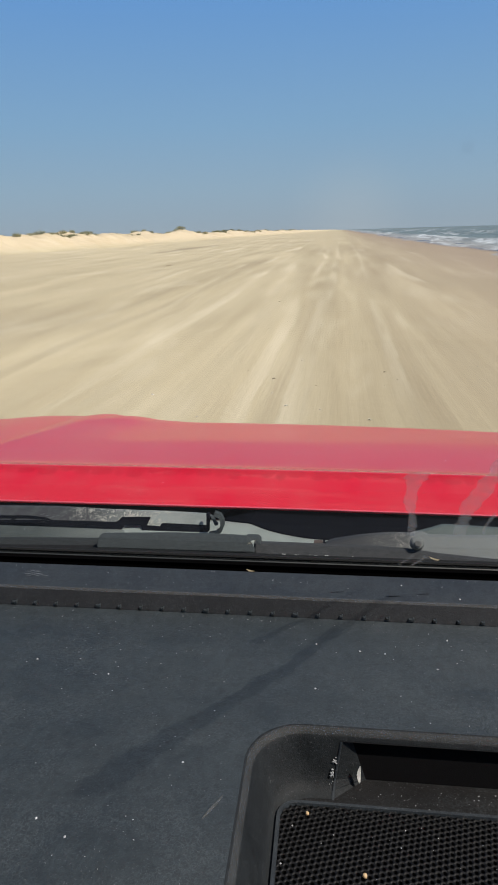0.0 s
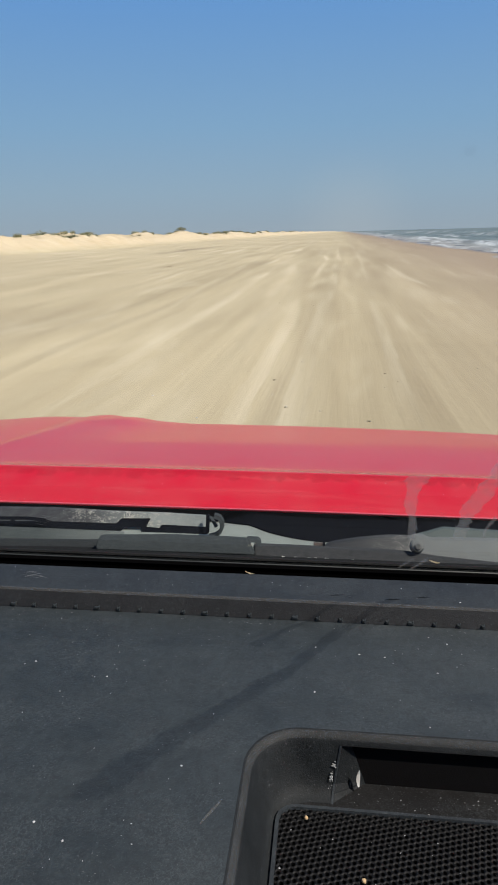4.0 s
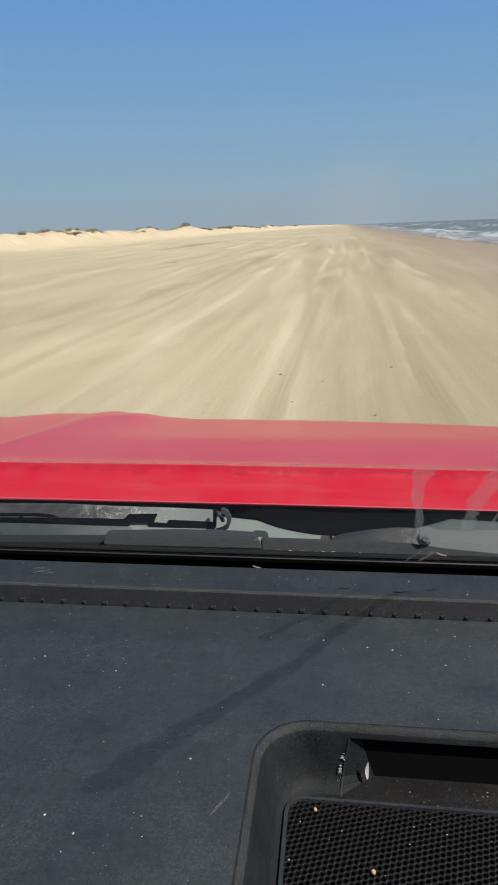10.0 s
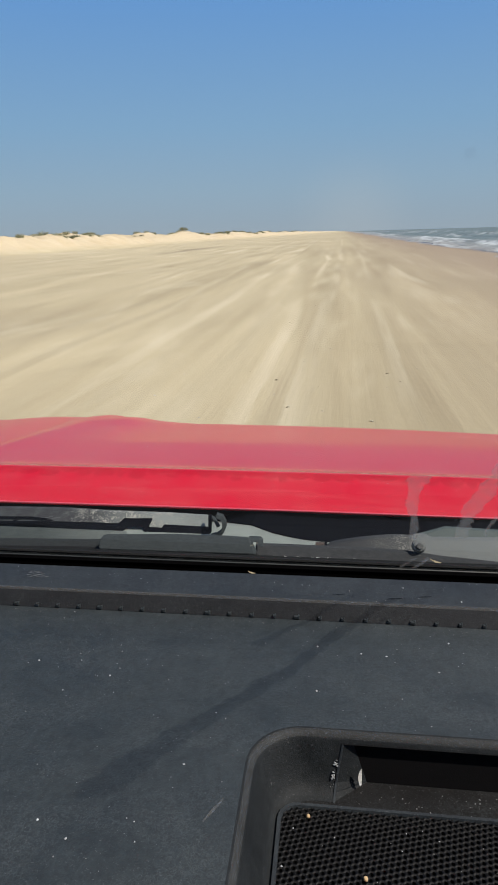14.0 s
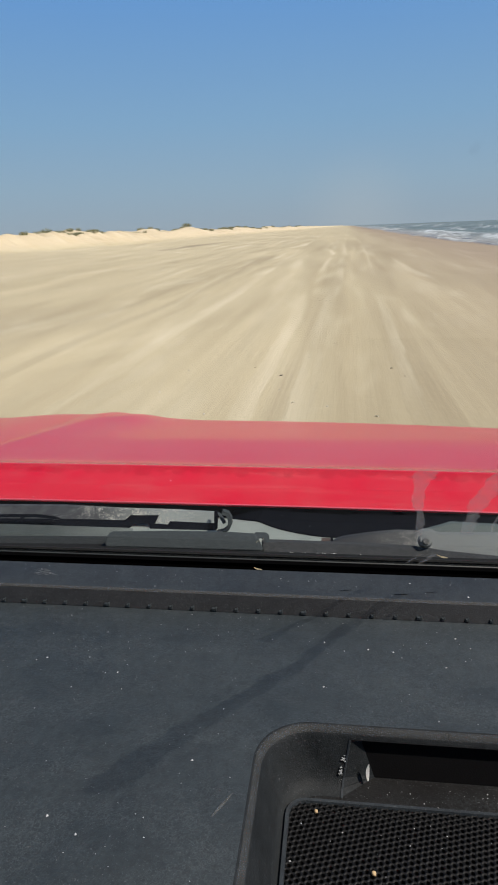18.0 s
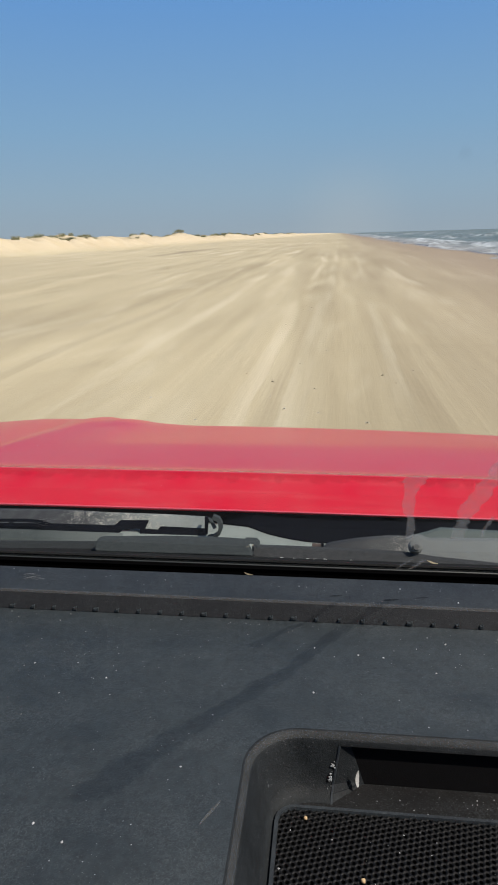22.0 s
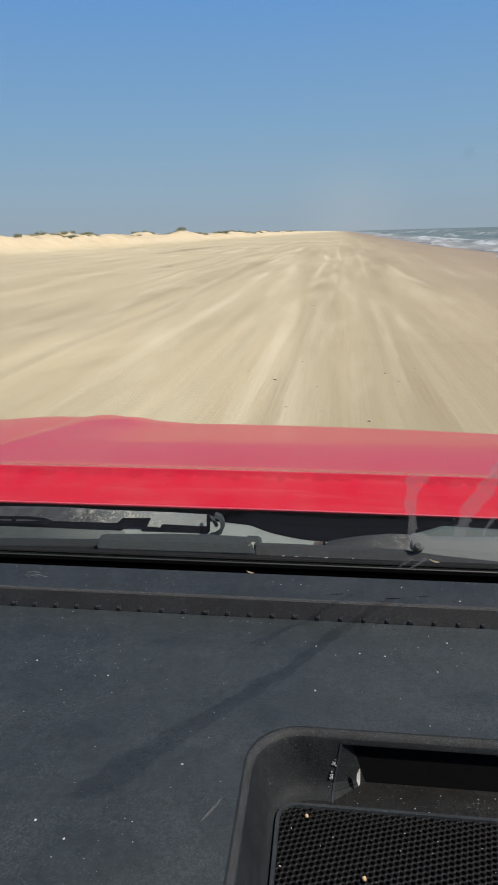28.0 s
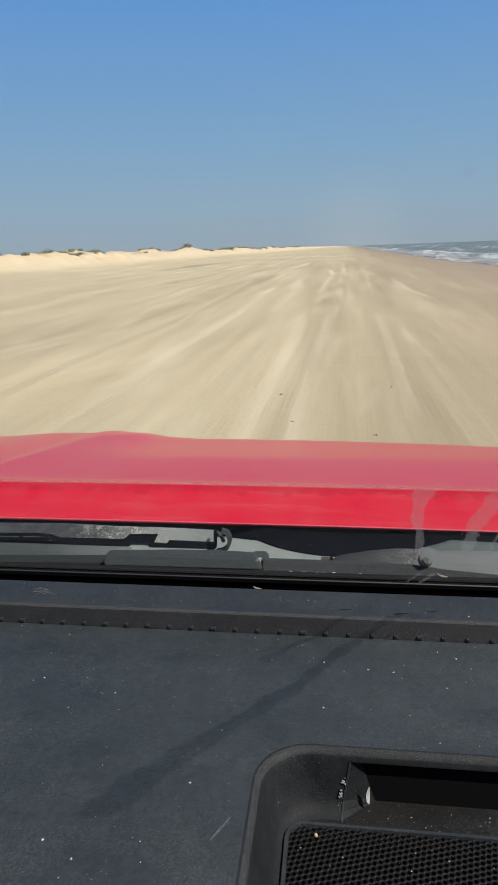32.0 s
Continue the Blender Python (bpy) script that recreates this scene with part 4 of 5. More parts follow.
bmesh.ops.recalc_face_normals(bm, faces=bm.faces[:])
car_part("grille_frame", bm, LEDGE_TOP, dash)

# raised ledge with a row of small tabs along its foot
LEDGE_Y, LEDGE_Z = (0.4800, 0.4835, 0.5150), (TOP + 0.0130, TOP + 0.0136, TOP + 0.0170)


def ledge_top(y):
    return float(np.interp(y, LEDGE_Y, LEDGE_Z))


bm = bmesh.new()
extrude_profile(bm, [(XL, 0.4805, TOP - 0.002), (XL, 0.4805, TOP + 0.0130), (XL, 0.4835, TOP + 0.0136), (XL, 0.5150, TOP + 0.0170), (XL, 0.5185, TOP + 0.0150), (XL, 0.5195, TOP + 0.0100), (XL, 0.5195, TOP - 0.06), (XL, 0.4805, TOP - 0.06)], (XR - XL, 0, 0))
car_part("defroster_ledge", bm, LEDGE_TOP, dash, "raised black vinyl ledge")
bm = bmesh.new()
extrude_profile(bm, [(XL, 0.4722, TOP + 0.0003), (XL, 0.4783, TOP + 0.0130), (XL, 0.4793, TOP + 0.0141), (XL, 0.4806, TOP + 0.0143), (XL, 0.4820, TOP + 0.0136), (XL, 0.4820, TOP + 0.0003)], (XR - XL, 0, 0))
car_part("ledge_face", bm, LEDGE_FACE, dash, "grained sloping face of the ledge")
# pale film paints the dotted highlight on the edge's worn grain
bm = bmesh.new()
extrude_profile(bm, [(XL, 0.4780, TOP + 0.0130), (XL, 0.4789, TOP + 0.0143), (XL, 0.4806, TOP + 0.0146), (XL, 0.4806, TOP + 0.01445), (XL, 0.4791, TOP + 0.01415), (XL, 0.4783, TOP + 0.0130)], (XR - XL, 0, 0))
car_part("worn_edge_glints", bm, EDGE_GLINTS, dash, "worn edge of the ledge with fine painted glints")
# black boxes fill the gap; their colour stands for its shade
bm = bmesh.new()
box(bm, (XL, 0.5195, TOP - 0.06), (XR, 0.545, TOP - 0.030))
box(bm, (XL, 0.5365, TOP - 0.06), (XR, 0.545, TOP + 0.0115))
car_part("defroster_gap", bm, VOID, dash, "black fill for the shaded gap below the windscreen")


def tab():
    bm = bmesh.new()
    box(bm, (-0.0026, -0.0030, 0), (0.0026, 0.0035, 0.0042), 0.0010)
    box(bm, (0.0010, -0.0026, 0.0020), (0.0026, 0.0035, 0.0052), 0.0008)
    bm.transform(Matrix.Scale(SIZE * 0.56, 4))
    return mesh_of(bm, VINYL)


tab_mesh = tab()
for i in range(44):
    ob = new("tab", tab_mesh)
    ob.parent = dash
    wide_one = i % 9 in (8, 3)
    x = -0.4125 + i * 0.01850
    ob.matrix_basis = CAR @ Matrix.Translation((x, 0.4732, TOP + 0.0012)) @ Matrix.Diagonal(((1.6 if wide_one else 1) / SIZE, 1 / SIZE, 1 / SIZE, 1))

# windscreen ---------------------------------------------------------------
SLOPE = radians(44)
BASE_Y, BASE_Z = 0.536, -0.2835


def on_glass(x, up, off=0.0):
    """A point on the windscreen: x, the way up along the glass from its lower edge, and how far inside of it."""
    return Vector((x, BASE_Y - up * math.cos(SLOPE) - off * math.sin(SLOPE), BASE_Z + up * math.sin(SLOPE) - off * math.cos(SLOPE)))


def pane(off):
    """One face of the windscreen."""
    bm = bmesh.new()
    bm.faces.new([bm.verts.new(p) for p in (on_glass(-1.22, 0.0005, off), on_glass(-1.22, 0.78, off), on_glass(0.40, 0.78, off), on_glass(0.40, 0.0005, off))])
    bm.normal_update()
    bmesh.ops.reverse_faces(bm, faces=[f for f in bm.faces if f.normal.z > 0])
    return bm


screen = car_part("windscreen", pane(0.0), GLASS, label="slanted clear windscreen with dried streaks")
screen.visible_shadow = False
outer_face = car_part("outer_pane", pane(-0.004), CLEAR, screen)
outer_face.visible_shadow = False
bm = bmesh.new()
extrude_profile(bm, [on_glass(-1.22, -0.02, -0.0045), on_glass(-1.22, -0.0055, -0.0045), on_glass(-1.22, -0.0050, -0.0062), on_glass(-1.22, -0.02, -0.0115)], (1.62, 0, 0))
car_part("glass_seal", bm, RUBBER, label="black rubber seal along the glass")


def streak(seed, x0, up0, x1, up1, wide, rough, broad_top=0.0):
    """A dried runnel on the glass with a ragged edge."""
    r = random.Random(seed)
    bm = bmesh.new()
    n, last = 40, None
    lw = rw = 1.0
    for k in range(n + 1):
        u = k / n
        lw = 0.62 * lw + 0.38 * (1 + r.uniform(-rough, rough))
        rw = 0.62 * rw + 0.38 * (1 + r.uniform(-rough, rough))
        w = wide * (0.75 + 0.25 * u + broad_top * math.exp(-((u - 0.93) / 0.07) ** 2))
        x = x0 + (x1 - x0) * u + min(0.004, abs(up1 - up0) * 0.025) * math.sin(u * 5 + seed)
        up = up0 + (up1 - up0) * u
        pair = (bm.verts.new(on_glass(x - w * lw, up, 0.0008)), bm.verts.new(on_glass(x + w * rw, up, 0.0008)))
        if last:
            bm.faces.new((last[0], last[1], pair[1], pair[0]))
        last = pair
    return bm


car_part("dried_streak", streak(1, 0.0615, 0.085, 0.0565, 0.205, 0.0040, 0.8, 0.9), STREAK, screen, "pale dried streak")
car_part("dried_streak", streak(2, 0.0965, 0.090, 0.1015, 0.210, 0.0058, 0.8), STREAK, screen, "pale dried streak")
car_part("dried_streak", streak(7, 0.1000, 0.210, 0.1180, 0.500, 0.0105, 0.9), THICK, screen, "broad pale dried streak")
car_part("dried_streak", streak(3, 0.1165, 0.095, 0.1140, 0.140, 0.0013, 0.9), STREAK, screen, "pale dried streak")
car_part("dried_streak", streak(4, 0.0640, 0.006, 0.0720, 0.036, 0.0013, 0.6), STREAK, screen, "thin pale streak")
car_part("dried_streak", streak(5, 0.0750, 0.006, 0.0830, 0.036, 0.0019, 0.6), STREAK, screen, "thin pale streak")
bm = bmesh.new()
bm.faces.new([bm.verts.new(on_glass(0.0400 + 0.0016 * math.cos(k * 0.5236) * (1 + 0.3 * (k % 2)), 0.4405 + 0.0024 * math.sin(k * 0.5236), 0.0008)) for k in range(12)])
car_part("smudge", bm, SMUDGE, screen, "faint smudge")

bm = bmesh.new()
extrude_profile(bm, [on_glass(-1.2, 0.0002, 0.0012), on_glass(-1.2, 0.0016, 0.0012), on_glass(-1.2, 0.0016, 0.0002), on_glass(-1.2, 0.0002, 0.0002)], (1.6, 0, 0))
car_part("glass_edge", bm, EDGE, screen, "thin pale edge of the glass")
car_part("glass_channel", slab([(-1.2, -0.2988), (0.42, -0.2988), (0.42, -0.34), (-1.2, -0.34)], 0.562, 0.02, 0.001), RUBBER, label="black rubber channel below the glass")

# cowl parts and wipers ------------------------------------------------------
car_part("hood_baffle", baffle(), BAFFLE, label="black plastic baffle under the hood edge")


# the arm of one wiper, notched below, with a black carrier under it
def set_back(bm):
    """Moves a part of the arm straight away from the eye, to where it lies over the pan."""
    bm.transform(Matrix.Scale(1.06, 4))
    return bm


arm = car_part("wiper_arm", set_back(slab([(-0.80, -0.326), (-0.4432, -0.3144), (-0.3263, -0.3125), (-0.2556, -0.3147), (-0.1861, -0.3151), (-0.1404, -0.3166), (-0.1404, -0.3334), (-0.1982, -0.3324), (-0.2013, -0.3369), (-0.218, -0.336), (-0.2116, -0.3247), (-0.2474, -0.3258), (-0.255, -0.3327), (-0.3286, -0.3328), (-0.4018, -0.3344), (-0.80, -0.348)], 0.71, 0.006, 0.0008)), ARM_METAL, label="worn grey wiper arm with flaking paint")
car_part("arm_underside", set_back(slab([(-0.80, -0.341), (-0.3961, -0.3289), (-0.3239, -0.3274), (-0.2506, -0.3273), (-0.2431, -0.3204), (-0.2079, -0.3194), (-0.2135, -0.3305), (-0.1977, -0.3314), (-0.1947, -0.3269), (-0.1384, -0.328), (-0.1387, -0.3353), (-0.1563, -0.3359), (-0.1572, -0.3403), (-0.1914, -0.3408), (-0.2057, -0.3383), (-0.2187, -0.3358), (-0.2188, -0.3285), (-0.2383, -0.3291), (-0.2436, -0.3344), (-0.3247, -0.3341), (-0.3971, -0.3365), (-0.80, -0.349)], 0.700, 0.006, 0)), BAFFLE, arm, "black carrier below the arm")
car_part("spring_link", set_back(slab([(-0.60, -0.3300), (-0.3978, -0.3237), (-0.3613, -0.3226), (-0.3414, -0.3242), (-0.3249, -0.3304), (-0.3321, -0.3307), (-0.3445, -0.3266), (-0.3617, -0.3252), (-0.3762, -0.3257), (-0.3828, -0.3315), (-0.3894, -0.3317), (-0.3821, -0.3259), (-0.3982, -0.3264), (-0.60, -0.3325)], 0.703, 0.004, 0)), BAFFLE, arm, "thin black spring link")
car_part("arm_clip", set_back(slab([(-0.1395, -0.3112), (-0.1357, -0.3114), (-0.1372, -0.3338), (-0.1402, -0.3324)], 0.700, 0.006, 0.0004)), BAFFLE, arm)
car_part("clip_brace", set_back(slab([(-0.1357, -0.3121), (-0.1324, -0.3134), (-0.1261, -0.3247), (-0.1296, -0.3263)], 0.700, 0.004, 0.0004)), GREY_PLASTIC, arm)
bm = bmesh.new()
HOOK = ((-0.1300, -0.3108), (-0.1236, -0.3131), (-0.1209, -0.3188), (-0.1209, -0.3253), (-0.1237, -0.3319), (-0.1293, -0.3364), (-0.1370, -0.3382))
ring = []
for i, (x, z) in enumerate(HOOK):
    p, q = Vector(HOOK[max(i - 1, 0)]), Vector(HOOK[min(i + 1, 6)])
    side = Vector((q.y - p.y, p.x - q.x)).normalized() * 0.0021
    ring.append([bm.verts.new((x + side.x * f, y, z + side.y * f)) for f, y in ((1, 0.697), (-1, 0.699), (-1, 0.706), (1, 0.706))])
for a, b in zip(ring, ring[1:]):
    for k in range(4):
        bm.faces.new((a[k], a[(k + 1) % 4], b[(k + 1) % 4], b[k]))
bm.faces.new(ring[0])
bm.faces.new(ring[-1][::-1])
bmesh.ops.recalc_face_normals(bm, faces=bm.faces[:])
car_part("arm_hook", set_back(bm), GREY_PLASTIC, arm, "curved black hook at the arm's end")

blade_part = car_part("wiper_blade", slab([(-0.80, -0.332), (-0.4029, -0.3215), (-0.3623, -0.3199), (-0.2495, -0.3166), (-0.2504, -0.3275), (-0.3637, -0.3300), (-0.80, -0.343)], 0.635, 0.006, 0.001), BLADE_RUBBER, label="weathered dark grey rubber wiper blade")
car_part("blade_lip", slab([(-0.80, -0.336), (-0.3578, -0.3239), (-0.2464, -0.3211), (-0.1664, -0.3215), (-0.0734, -0.3212), (-0.0734, -0.3245), (-0.1666, -0.3255), (-0.2469, -0.3259), (-0.3586, -0.3294), (-0.80, -0.343)], 0.625, 0.006, 0.0006), RUBBER, blade_part)
# added strip above the pan that carries the pan's shade
car_part("shade_strip", slab([(-0.7832, -0.3216), (-0.3723, -0.3078), (-0.3114, -0.3080), (-0.2488, -0.3087), (-0.2211, -0.3087), (-0.2211, -0.3317), (-0.2502, -0.3317), (-0.3114, -0.3354), (-0.3741, -0.3372), (-0.7832, -0.3511)], 0.645, 0.0008, 0), SHADE_STRIP, label="added grey strip below the arm, darkened leftward for shade")
cover = car_part("blade_cover", slab([(-0.2492, -0.3250), (-0.2492, -0.3182), (-0.2467, -0.3121), (-0.2419, -0.3085), (-0.1666, -0.3053), (-0.1055, -0.3051), (-0.0822, -0.3063), (-0.0785, -0.3150), (-0.0745, -0.3242), (-0.1677, -0.3247)], 0.630, 0.008, 0.0020), GREY_PLASTIC, label="faded dark grey plastic cover with a rounded end")
bm = slab([(-0.0831, -0.3026), (-0.0707, -0.3028), (-0.0677, -0.3060), (-0.0678, -0.3112), (-0.0708, -0.3120), (-0.0719, -0.3074), (-0.0773, -0.3063), (-0.0797, -0.3103)], 0.625, 0.008, 0.0006)
bm.transform(Matrix.Scale(1.03, 4))
car_part("cover_lip", bm, GREY_PLASTIC, cover)

chip = random.Random(6)
for k in range(30):  # chipped paint along the foot of the bar
    x = chip.uniform(-0.072, 0.030) if k % 3 else chip.uniform(-0.072, 0.15)
    z = -0.3196 - chip.uniform(0, 0.0020) - 0.03 * max(0, x - 0.03)
    n = chip.uniform(0.35, 1.3)
    car_part("paint_chip", slab([(x, z), (x + 0.0034 * n, z - 0.0002), (x + 0.0028 * n, z - 0.0009 * n), (x + 0.0006, z - 0.0007 * n)], 0.6215, 0.001, 0), CHIP, label="white paint chip")
car_part("cowl_bar", slab([(-0.0755, -0.3102), (-0.016, -0.3106), (0.0361, -0.3112), (0.0817, -0.3127), (0.1129, -0.3172), (0.1726, -0.3219), (0.42, -0.3365), (0.42, -0.346), (0.1734, -0.3314), (0.0994, -0.3268), (0.0365, -0.3235), (-0.0336, -0.3223), (-0.0746, -0.3219)], 0.625, 0.008, 0.0010), BAR_PLASTIC, label="faded dark grey plastic bar at the foot of the glass")
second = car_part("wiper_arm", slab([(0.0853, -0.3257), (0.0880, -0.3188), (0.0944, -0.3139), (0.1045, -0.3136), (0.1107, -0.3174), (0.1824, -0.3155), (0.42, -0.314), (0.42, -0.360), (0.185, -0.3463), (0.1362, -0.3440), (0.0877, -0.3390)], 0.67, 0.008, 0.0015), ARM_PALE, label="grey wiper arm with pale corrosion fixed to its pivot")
bm = slab([(0.0958, -0.3186), (0.1148, -0.3125), (0.1265, -0.3081), (0.1843, -0.3102), (0.42, -0.317), (0.42, -0.327), (0.1853, -0.3216), (0.1094, -0.3236)], 0.680, 0.006, 0.001)
bm.transform(Matrix.Scale(1.12, 4))
car_part("arm_cover", bm, COVER_GREY, second, "smooth grey-green cover over the arm")
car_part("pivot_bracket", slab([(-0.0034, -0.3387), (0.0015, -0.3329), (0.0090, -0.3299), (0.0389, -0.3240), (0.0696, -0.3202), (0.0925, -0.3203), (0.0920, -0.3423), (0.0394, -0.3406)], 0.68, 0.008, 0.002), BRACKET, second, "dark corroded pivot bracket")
for name, r1, r2, deep, off, mat, says in (("pivot_collar", 0.0080, 0.0070, 0.005, 0.0, ARM_PALE, "round steel collar"), ("pivot_washer", 0.0062, 0.0060, 0.006, 0.002, ARM_PALE, "steel washer"), ("pivot_nut", 0.0042, 0.0038, 0.010, 0.004, BRACKET, "worn pivot nut")):
    bm = bmesh.new()
    bmesh.ops.create_cone(bm, cap_ends=True, segments=6 if name == "pivot_nut" else 20, radius1=r1, radius2=r2, depth=deep, matrix=Matrix.Translation((0.0972, 0.662 - off, -0.3215)) @ Matrix.Rotation(radians(50), 4, "X"))
    car_part(name, rounded(bm, 0.0006, 1), mat, second, says)
bm = bmesh.new()
bmesh.ops.create_cone(bm, cap_ends=True, segments=14, radius1=0.0044, radius2=0.0040, depth=0.010, matrix=Matrix.Translation((-0.0085, 0.674, -0.3318)) @ Matrix.Rotation(radians(87), 4, "Y"))
car_part("linkage_end", bm, RUST, label="rusty brown end of the wiper linkage")
bm = bmesh.new()
bmesh.ops.create_cone(bm, cap_ends=True, segments=14, radius1=0.0050, radius2=0.0050, depth=0.0026, matrix=Matrix.Translation((-0.0020, 0.674, -0.3316)) @ Matrix.Rotation(radians(87), 4, "Y"))
car_part("linkage_washer", bm, BAFFLE, label="dark washer on the wiper linkage")

# cabin shell, body and wheels -------------------------------------------------
bm = bmesh.new()
box(bm, (-1.22, -1.75, 0.262), (0.42, -0.02, 0.31), 0.01)
car_part("roof", bm, RED, label="red roof panel")
bm = bmesh.new()
box(bm, (-1.20, -1.74, 0.248), (0.40, -0.045, 0.260))
car_part("headliner", bm, CLOTH, label="grey cloth headliner")
for name, x in (("left", -1.24), ("right", 0.42)):
    bm = bmesh.new()
    box(bm, (x, -1.75, -0.95), (x + 0.05, 0.53, -0.24), 0.008)
    car_part("door", bm, RED, label="red door panel")
    bm = bmesh.new()
    extrude_profile(bm, [(x + 0.005, 0.56, -0.30), (x + 0.005, -0.03, 0.27), (x + 0.005, -0.10, 0.27), (x + 0.005, 0.46, -0.30)], (0.045, 0, 0))
    car_part("windscreen_pillar", bm, RED)
    bm = bmesh.new()
    box(bm, (x, 0.54, -0.95), (x + 0.05, 1.73, -0.60), 0.008)
    extrude_profile(bm, [(x, 0.54, -0.62), (x, 1.73, -0.74), (x, 1.73, -0.68), (x, 1.55, -0.50), (x, 0.9, -0.40), (x, 0.54, -0.33)], (0.05, 0, 0))
    car_part("fender", bm, RED, label="red front fender")
bm = bmesh.new()
box(bm, (-1.20, -1.75, -0.95), (0.42, -1.70, 0.25), 0.005)
car_part("cab_rear_wall", bm, CLOTH, label="grey rear wall of the cab")
bm = bmesh.new()
box(bm, (-1.20, -1.75, -0.98), (0.42, 0.60, -0.93), 0.005)
car_part("cab_floor", bm, CLOTH, label="grey cab floor")
bm = bmesh.new()
box(bm, (-1.22, 1.71, -1.05), (0.45, 1.78, -0.60), 0.02)
car_part("front_bumper", bm, BLACK, label="black front bumper")


def wheel(x, y):
    r = 0.33
    bm = bmesh.new()
    turn = Matrix.Translation((x, y, FLOOR + r)) @ Matrix.Rotation(radians(90), 4, "Y")
    rings = []
    for k in range(36):
        a = k / 36 * 2 * math.pi
        rings.append([bm.verts.new(turn @ Vector((q * math.cos(a), q * math.sin(a), z))) for q, z in ((0.20, -0.10), (0.30, -0.11), (0.33, -0.08), (0.33, 0.08), (0.30, 0.11), (0.20, 0.10))])
    for a, b in zip(rings, rings[1:] + rings[:1]):
        for k in range(5):
            bm.faces.new((a[k], a[k + 1], b[k + 1], b[k]))
    bmesh.ops.recalc_face_normals(bm, faces=bm.faces[:])
    tyre = car_part("tyre", bm, TYRE, label="black tyre on the sand", smooth=False)
    bm = bmesh.new()
    bmesh.ops.create_cone(bm, cap_ends=True, segments=24, radius1=0.21, radius2=0.21, depth=0.16, matrix=turn)
    car_part("rim", rounded(bm, 0.01, 1), ALLOY, tyre, "grey alloy rim")


for x in (-1.08, 0.30):
    for y in (1.22, -1.30):
        wheel(x, y)
bm = bmesh.new()
for y in (1.22, -1.30):
    box(bm, (-1.0, y - 0.04, FLOOR + 0.29), (0.22, y + 0.04, FLOOR + 0.37))
for x in (-0.75, -0.10):
    box(bm, (x, -1.70, -1.12), (x + 0.08, 1.72, -0.95))
car_part("chassis", bm, BLACK, label="black chassis with its axles")


# ---- small things on the dashboard ----
def grains():
    """Sand grains strewn over the dashboard, the ledge, the tray and the grille."""
    r = random.Random(12)
    bm = bmesh.new()

    def one(x, y, z, s):
        p = Vector((x, y, z + s * 0.35))
        q = [Vector((r.uniform(.7, 1.2) * s * a, r.uniform(.7, 1.2) * s * b, r.uniform(.5, .9) * s * c)) for a, b, c in ((1, 0, 0), (0, 1, 0), (-1, 0, 0), (0, -1, 0), (0, 0, 1), (0, 0, -1))]
        vs = [bm.verts.new(p + v) for v in q]
        for i in range(4):
            bm.faces.new((vs[i], vs[(i + 1) % 4], vs[4]))
            bm.faces.new((vs[(i + 1) % 4], vs[i], vs[5]))

    for _ in range(700):
        x, y = r.uniform(-0.40, 0.20), 0.20 + 0.268 * (1 - r.random() ** 1.7)
        if x > PX0 - 0.004 and y < PY1 + 0.002:
            continue
        one(x, y, TOP, abs(r.gauss(0, 0.00018)) + 0.00012)
    for _ in range(100):
        one(r.uniform(-0.40, 0.20), (ly := r.uniform(0.483, 0.514)), ledge_top(ly), abs(r.gauss(0, 0.00020)) + 0.00014)
    for _ in range(75):
        one(r.uniform(0.012, 0.16), r.uniform(0.323, 0.343), TOP - 0.0352, abs(r.gauss(0, 0.0002)) + 0.00012)
    for _ in range(110):
        one(r.uniform(-0.024, 0.14), r.uniform(0.20, 0.310), TOP - 0.0336, abs(r.gauss(0, 0.00028)) + 0.00015)
    for x, y in ((-0.2126, 0.4001), (-0.1538, 0.3877), (-0.0826, 0.3109), (-0.1534, 0.2643), (-0.1335, 0.2544), (-0.0062, 0.4368), (0.0262, 0.4305), (0.0803, 0.4134), (-0.0059, 0.3850), (0.0927, 0.4495), (0.0447, 0.4287)):
        one(x, y, TOP, 0.00095)
    for x in (-0.30, -0.21, -0.06, 0.0, 0.03, 0.05, 0.09, 0.14):
        one(x, 0.612, -0.3285, 0.0012)
    for _ in range(40):
        x, y = r.uniform(-0.8, 0.42), r.uniform(0.875, 1.30)
        one(x, y, float(hood_height(np.array([x]), np.array([y]))[0]), r.uniform(0.0004, 0.0011))
    for _ in range(120):
        x, y = r.uniform(-0.50, 0.42), r.uniform(0.874, 0.946)
        one(x, y, float(hood_height(np.array([x]), np.array([y]))[0]), r.uniform(0.0002, 0.0006))
    bm.transform(CAR)
    return bm


tagged(part("sand_grains", grains(), GRAIN), "pale sand grains strewn over the black dashboard", "sand grains", kind="stuff")


def crumb(x, y, z, s, seed):
    r = random.Random(seed)
    bm = bmesh.new()
    bmesh.ops.create_icosphere(bm, subdivisions=2, radius=s)
    for v in bm.verts:
        v.co *= r.uniform(0.8, 1.15)
    bm.transform(CAR @ Matrix.Translation((x, y, z + s * 0.8)))
    return tagged(part("crumb", bm, GRAIN_TAN, None, "", True), "small tan crumb lying on the speaker grille", "crumb", "crumbs on the grille")


crumb(-0.0088, 0.3125, TOP - 0.0336, 0.0012, 1)
crumb(0.0235, 0.2750, TOP - 0.0336, 0.0014, 2)


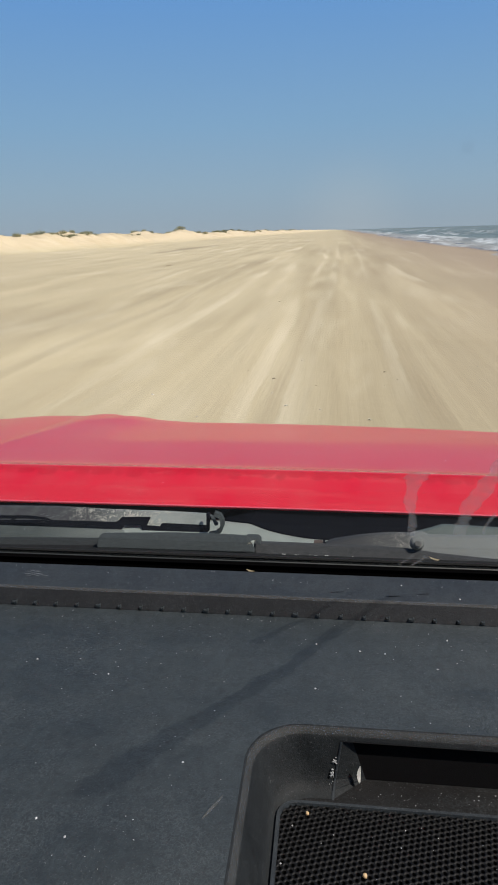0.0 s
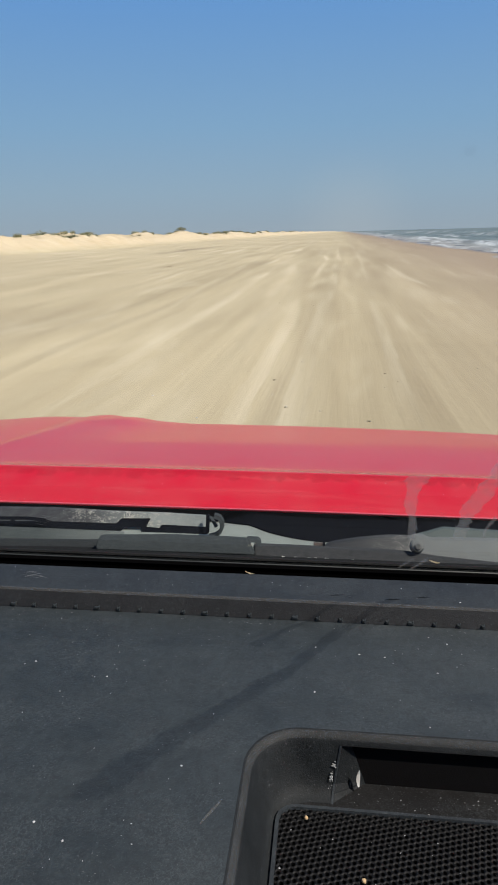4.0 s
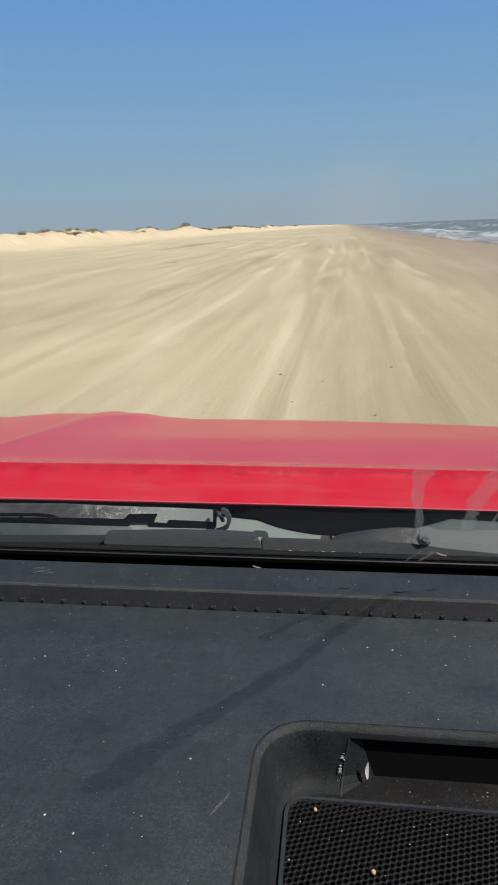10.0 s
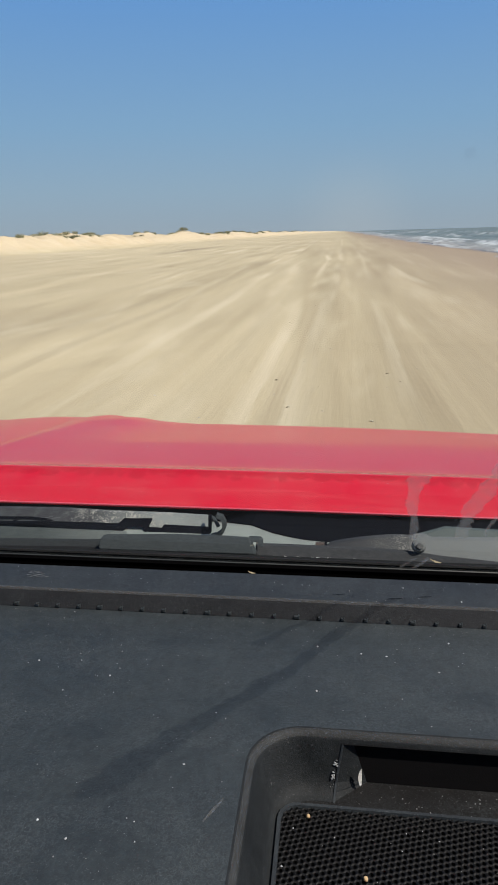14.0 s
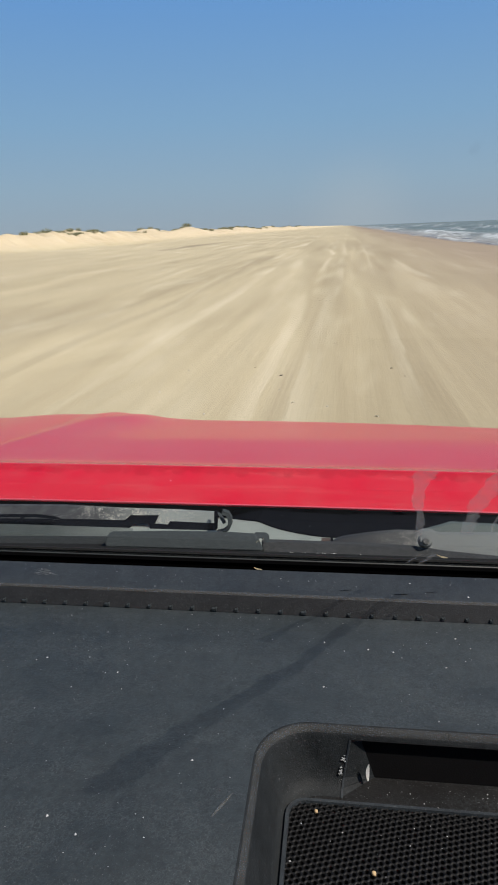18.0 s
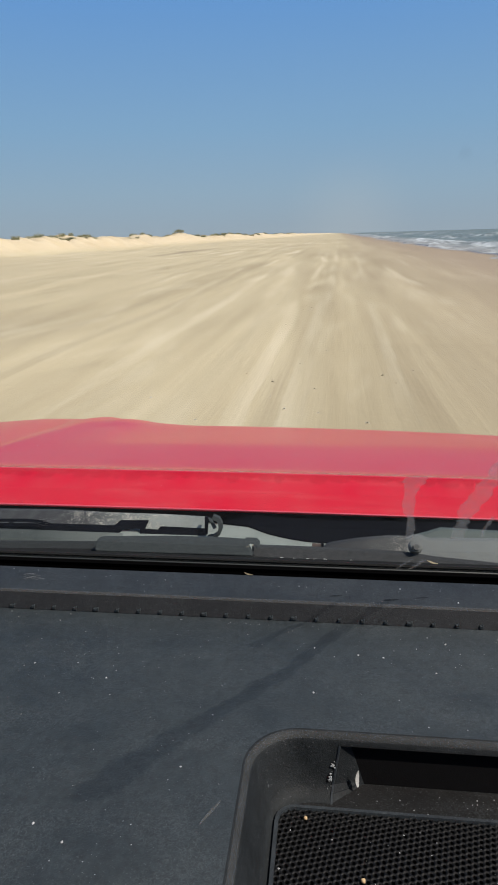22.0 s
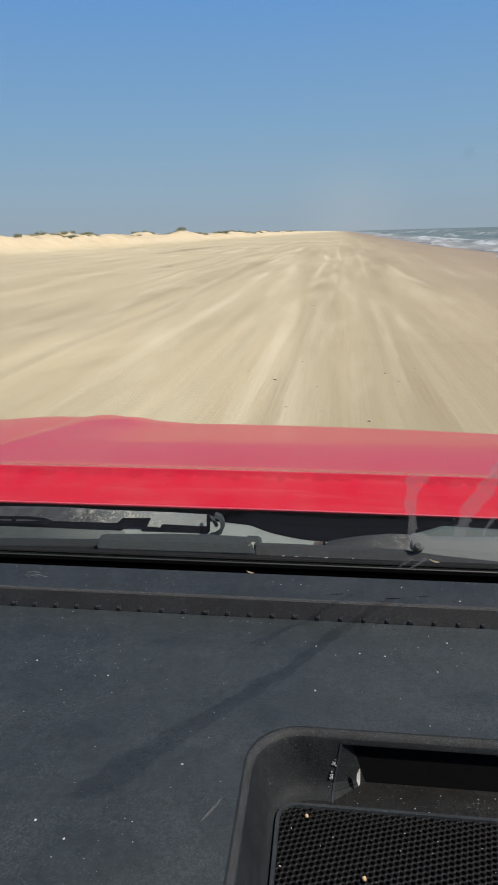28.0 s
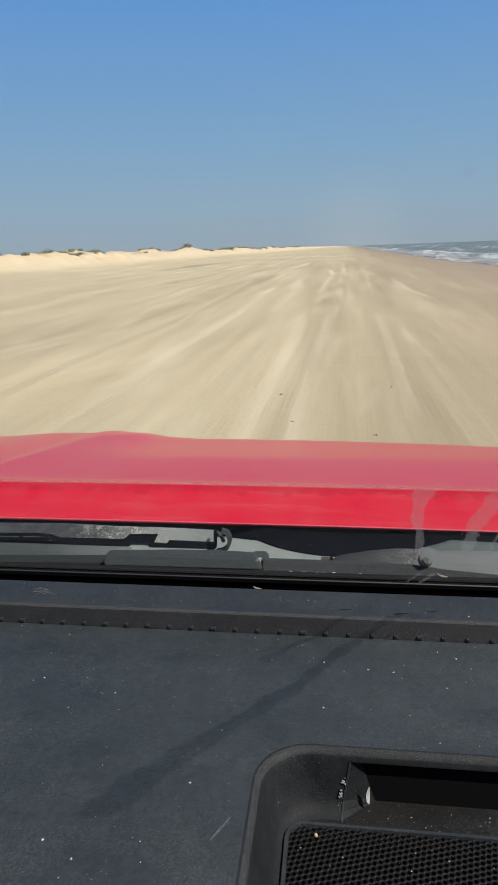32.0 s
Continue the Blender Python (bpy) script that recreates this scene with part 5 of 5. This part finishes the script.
def flake(name, material, label, category, place, size, turn, curl=0.3, slim=0.22):
    """A thin pointed scrap, slightly curled."""
    bm = bmesh.new()
    rows = []
    for k in range(7):
        u = k / 6
        w = size * slim * math.sin(math.pi * (0.12 + 0.83 * u))
        zc = curl * size * (u - 0.5) ** 2
        rows.append((bm.verts.new((-w, (u - 0.5) * size, zc + 0.0002)), bm.verts.new((w, (u - 0.5) * size, zc + 0.0004))))
    for a, b in zip(rows, rows[1:]):
        bm.faces.new((a[0], a[1], b[1], b[0]))
    bmesh.ops.solidify(bm, geom=bm.faces[:], thickness=0.0003)
    bm.transform(CAR @ Matrix.Translation(place) @ turn)
    return tagged(part(name, bm, material), label, category)


flake("paper_scrap", PAPER, "thin white scrap stuck upright in the tray's slot", "scrap", (0.0225, 0.3385, TOP - 0.0250), 0.0115, pose(0, 0, 0, 84, 6, 40), 0.3, 0.13)
flake("dry_leaf", DRY_LEAF, "small curled dry leaf at the foot of the windscreen", "leaf", (-0.066, 0.5165, TOP + 0.0168), 0.0085, pose(0, 0, 0, 0, 8, 65), 0.3, 0.15)
flake("dry_leaf", DRY_LEAF, "small curled dry leaf on the cowl outside the glass", "leaf", (0.106, 0.605, -0.3110), 0.0105, pose(0, 0, 0, 12, 8, 80))


def scuff(points, wide, z):
    bm = bmesh.new()
    last = None
    for i, (x, y) in enumerate(points):
        w = wide * math.sin(math.pi * (i + 0.5) / len(points))
        pair = (bm.verts.new((x - w, y, z)), bm.verts.new((x + w, y, z)))
        if last:
            bm.faces.new((last[0], last[1], pair[1], pair[0]))
        last = pair
    return bm


car_part("scuff", scuff([(-0.064 + 0.009 * k / 6, 0.272 + 0.017 * k / 6) for k in range(7)], 0.0011, TOP + 0.0004), SCUFF, dash, "pale scratch")
mark = random.Random(8)
for k in range(12):  # a patch of short rubs on the ledge
    x, y, n = -0.268 + 0.016 * mark.random(), 0.496 + 0.009 * mark.random(), mark.uniform(0.5, 1.0)
    car_part("scuff", scuff([(x + 0.011 * n * q / 6, y - 0.0020 * n * q / 6) for q in range(7)], 0.0016 * n, ledge_top(y) + 0.0003 + 0.0001 * k), RUB, dash, "pale rub mark")
# dark patches paint the shadows of the windscreen streaks on the ledge
for x, y, w in ((0.005, 0.489, 0.0035), (0.050, 0.4865, 0.0045), (0.075, 0.491, 0.003)):
    car_part("shadow_patch", scuff([(x + 0.010 * k / 6, y + 0.0025 * k / 6) for k in range(7)], w, ledge_top(y) + 0.0006), STREAK_SHADOW, dash, "dark patch painted as the shadow of a windscreen streak")

water = random.Random(21)
STEPS = [(-1.2, 0.9425)]  # marks painting a reflection below the hood's crest: start and reach down of each
while STEPS[-1][0] < 0.42:
    STEPS.append((STEPS[-1][0] + water.uniform(0.018, 0.038), 0.9430 + water.uniform(-0.006, 0.006)))
bm = bmesh.new()
rows = []
for (x0, low), (x1, _) in zip(STEPS, STEPS[1:]):
    for x, y in ((x0 + 0.0012, 0.955), (x0 + 0.0042, low + 0.002), ((x0 + x1) / 2, low + water.uniform(-0.002, 0.001)), (x1 - 0.004, low + 0.003), (x1, 0.955)):
        ys = np.linspace(y, 0.9630, 4)
        rows.append([bm.verts.new((x, v, z + 0.0004)) for v, z in zip(ys, hood_height(np.full(4, x), ys))])
for a, b in zip(rows, rows[1:]):
    for k in range(3):
        bm.faces.new((a[k], b[k], b[k + 1], a[k + 1]))
car_part("reflection_mark", bm, REFLECTION_FILM, hood, "row of dark marks painted for a reflection")
# pale lower edge of each mark, part of the same painted reflection
for (x0, low), (x1, _) in zip(STEPS, STEPS[1:]):
    bm = bmesh.new()
    xs = np.linspace(x0 + 0.005, x1 - 0.004, 5)
    near, far = [[bm.verts.new((x, low - d, float(hood_height(np.array([x]), np.array([low - d]))[0]) + 0.0005)) for x in xs] for d in (water.uniform(0.0012, 0.0022), 0.0)]
    for i in range(4):
        bm.faces.new((near[i], near[i + 1], far[i + 1], far[i]))
    car_part("pale_line", bm, PALE_LINE, hood, "thin pale line of the painted reflection")


def crust():
    """A flaky white deposit on the tray's far wall."""
    r = random.Random(4)
    bm = bmesh.new()
    for k in range(46):
        u = (r.gauss(0.30, 0.06), r.gauss(0.62, 0.09), r.random())[k % 3]
        p = Vector((0.0088 - 0.0040 * u + r.gauss(0, 0.0006), 0.3418 - 0.0078 * u, TOP - 0.0125 - 0.0185 * u))
        bmesh.ops.create_icosphere(bm, subdivisions=1, radius=r.uniform(0.0003, 0.0006) * (0.5 if k % 3 == 2 else 1.1), matrix=Matrix.Translation(p))
    return bm


car_part("white_crust", crust(), CRUST, tray, "flaky white deposit")
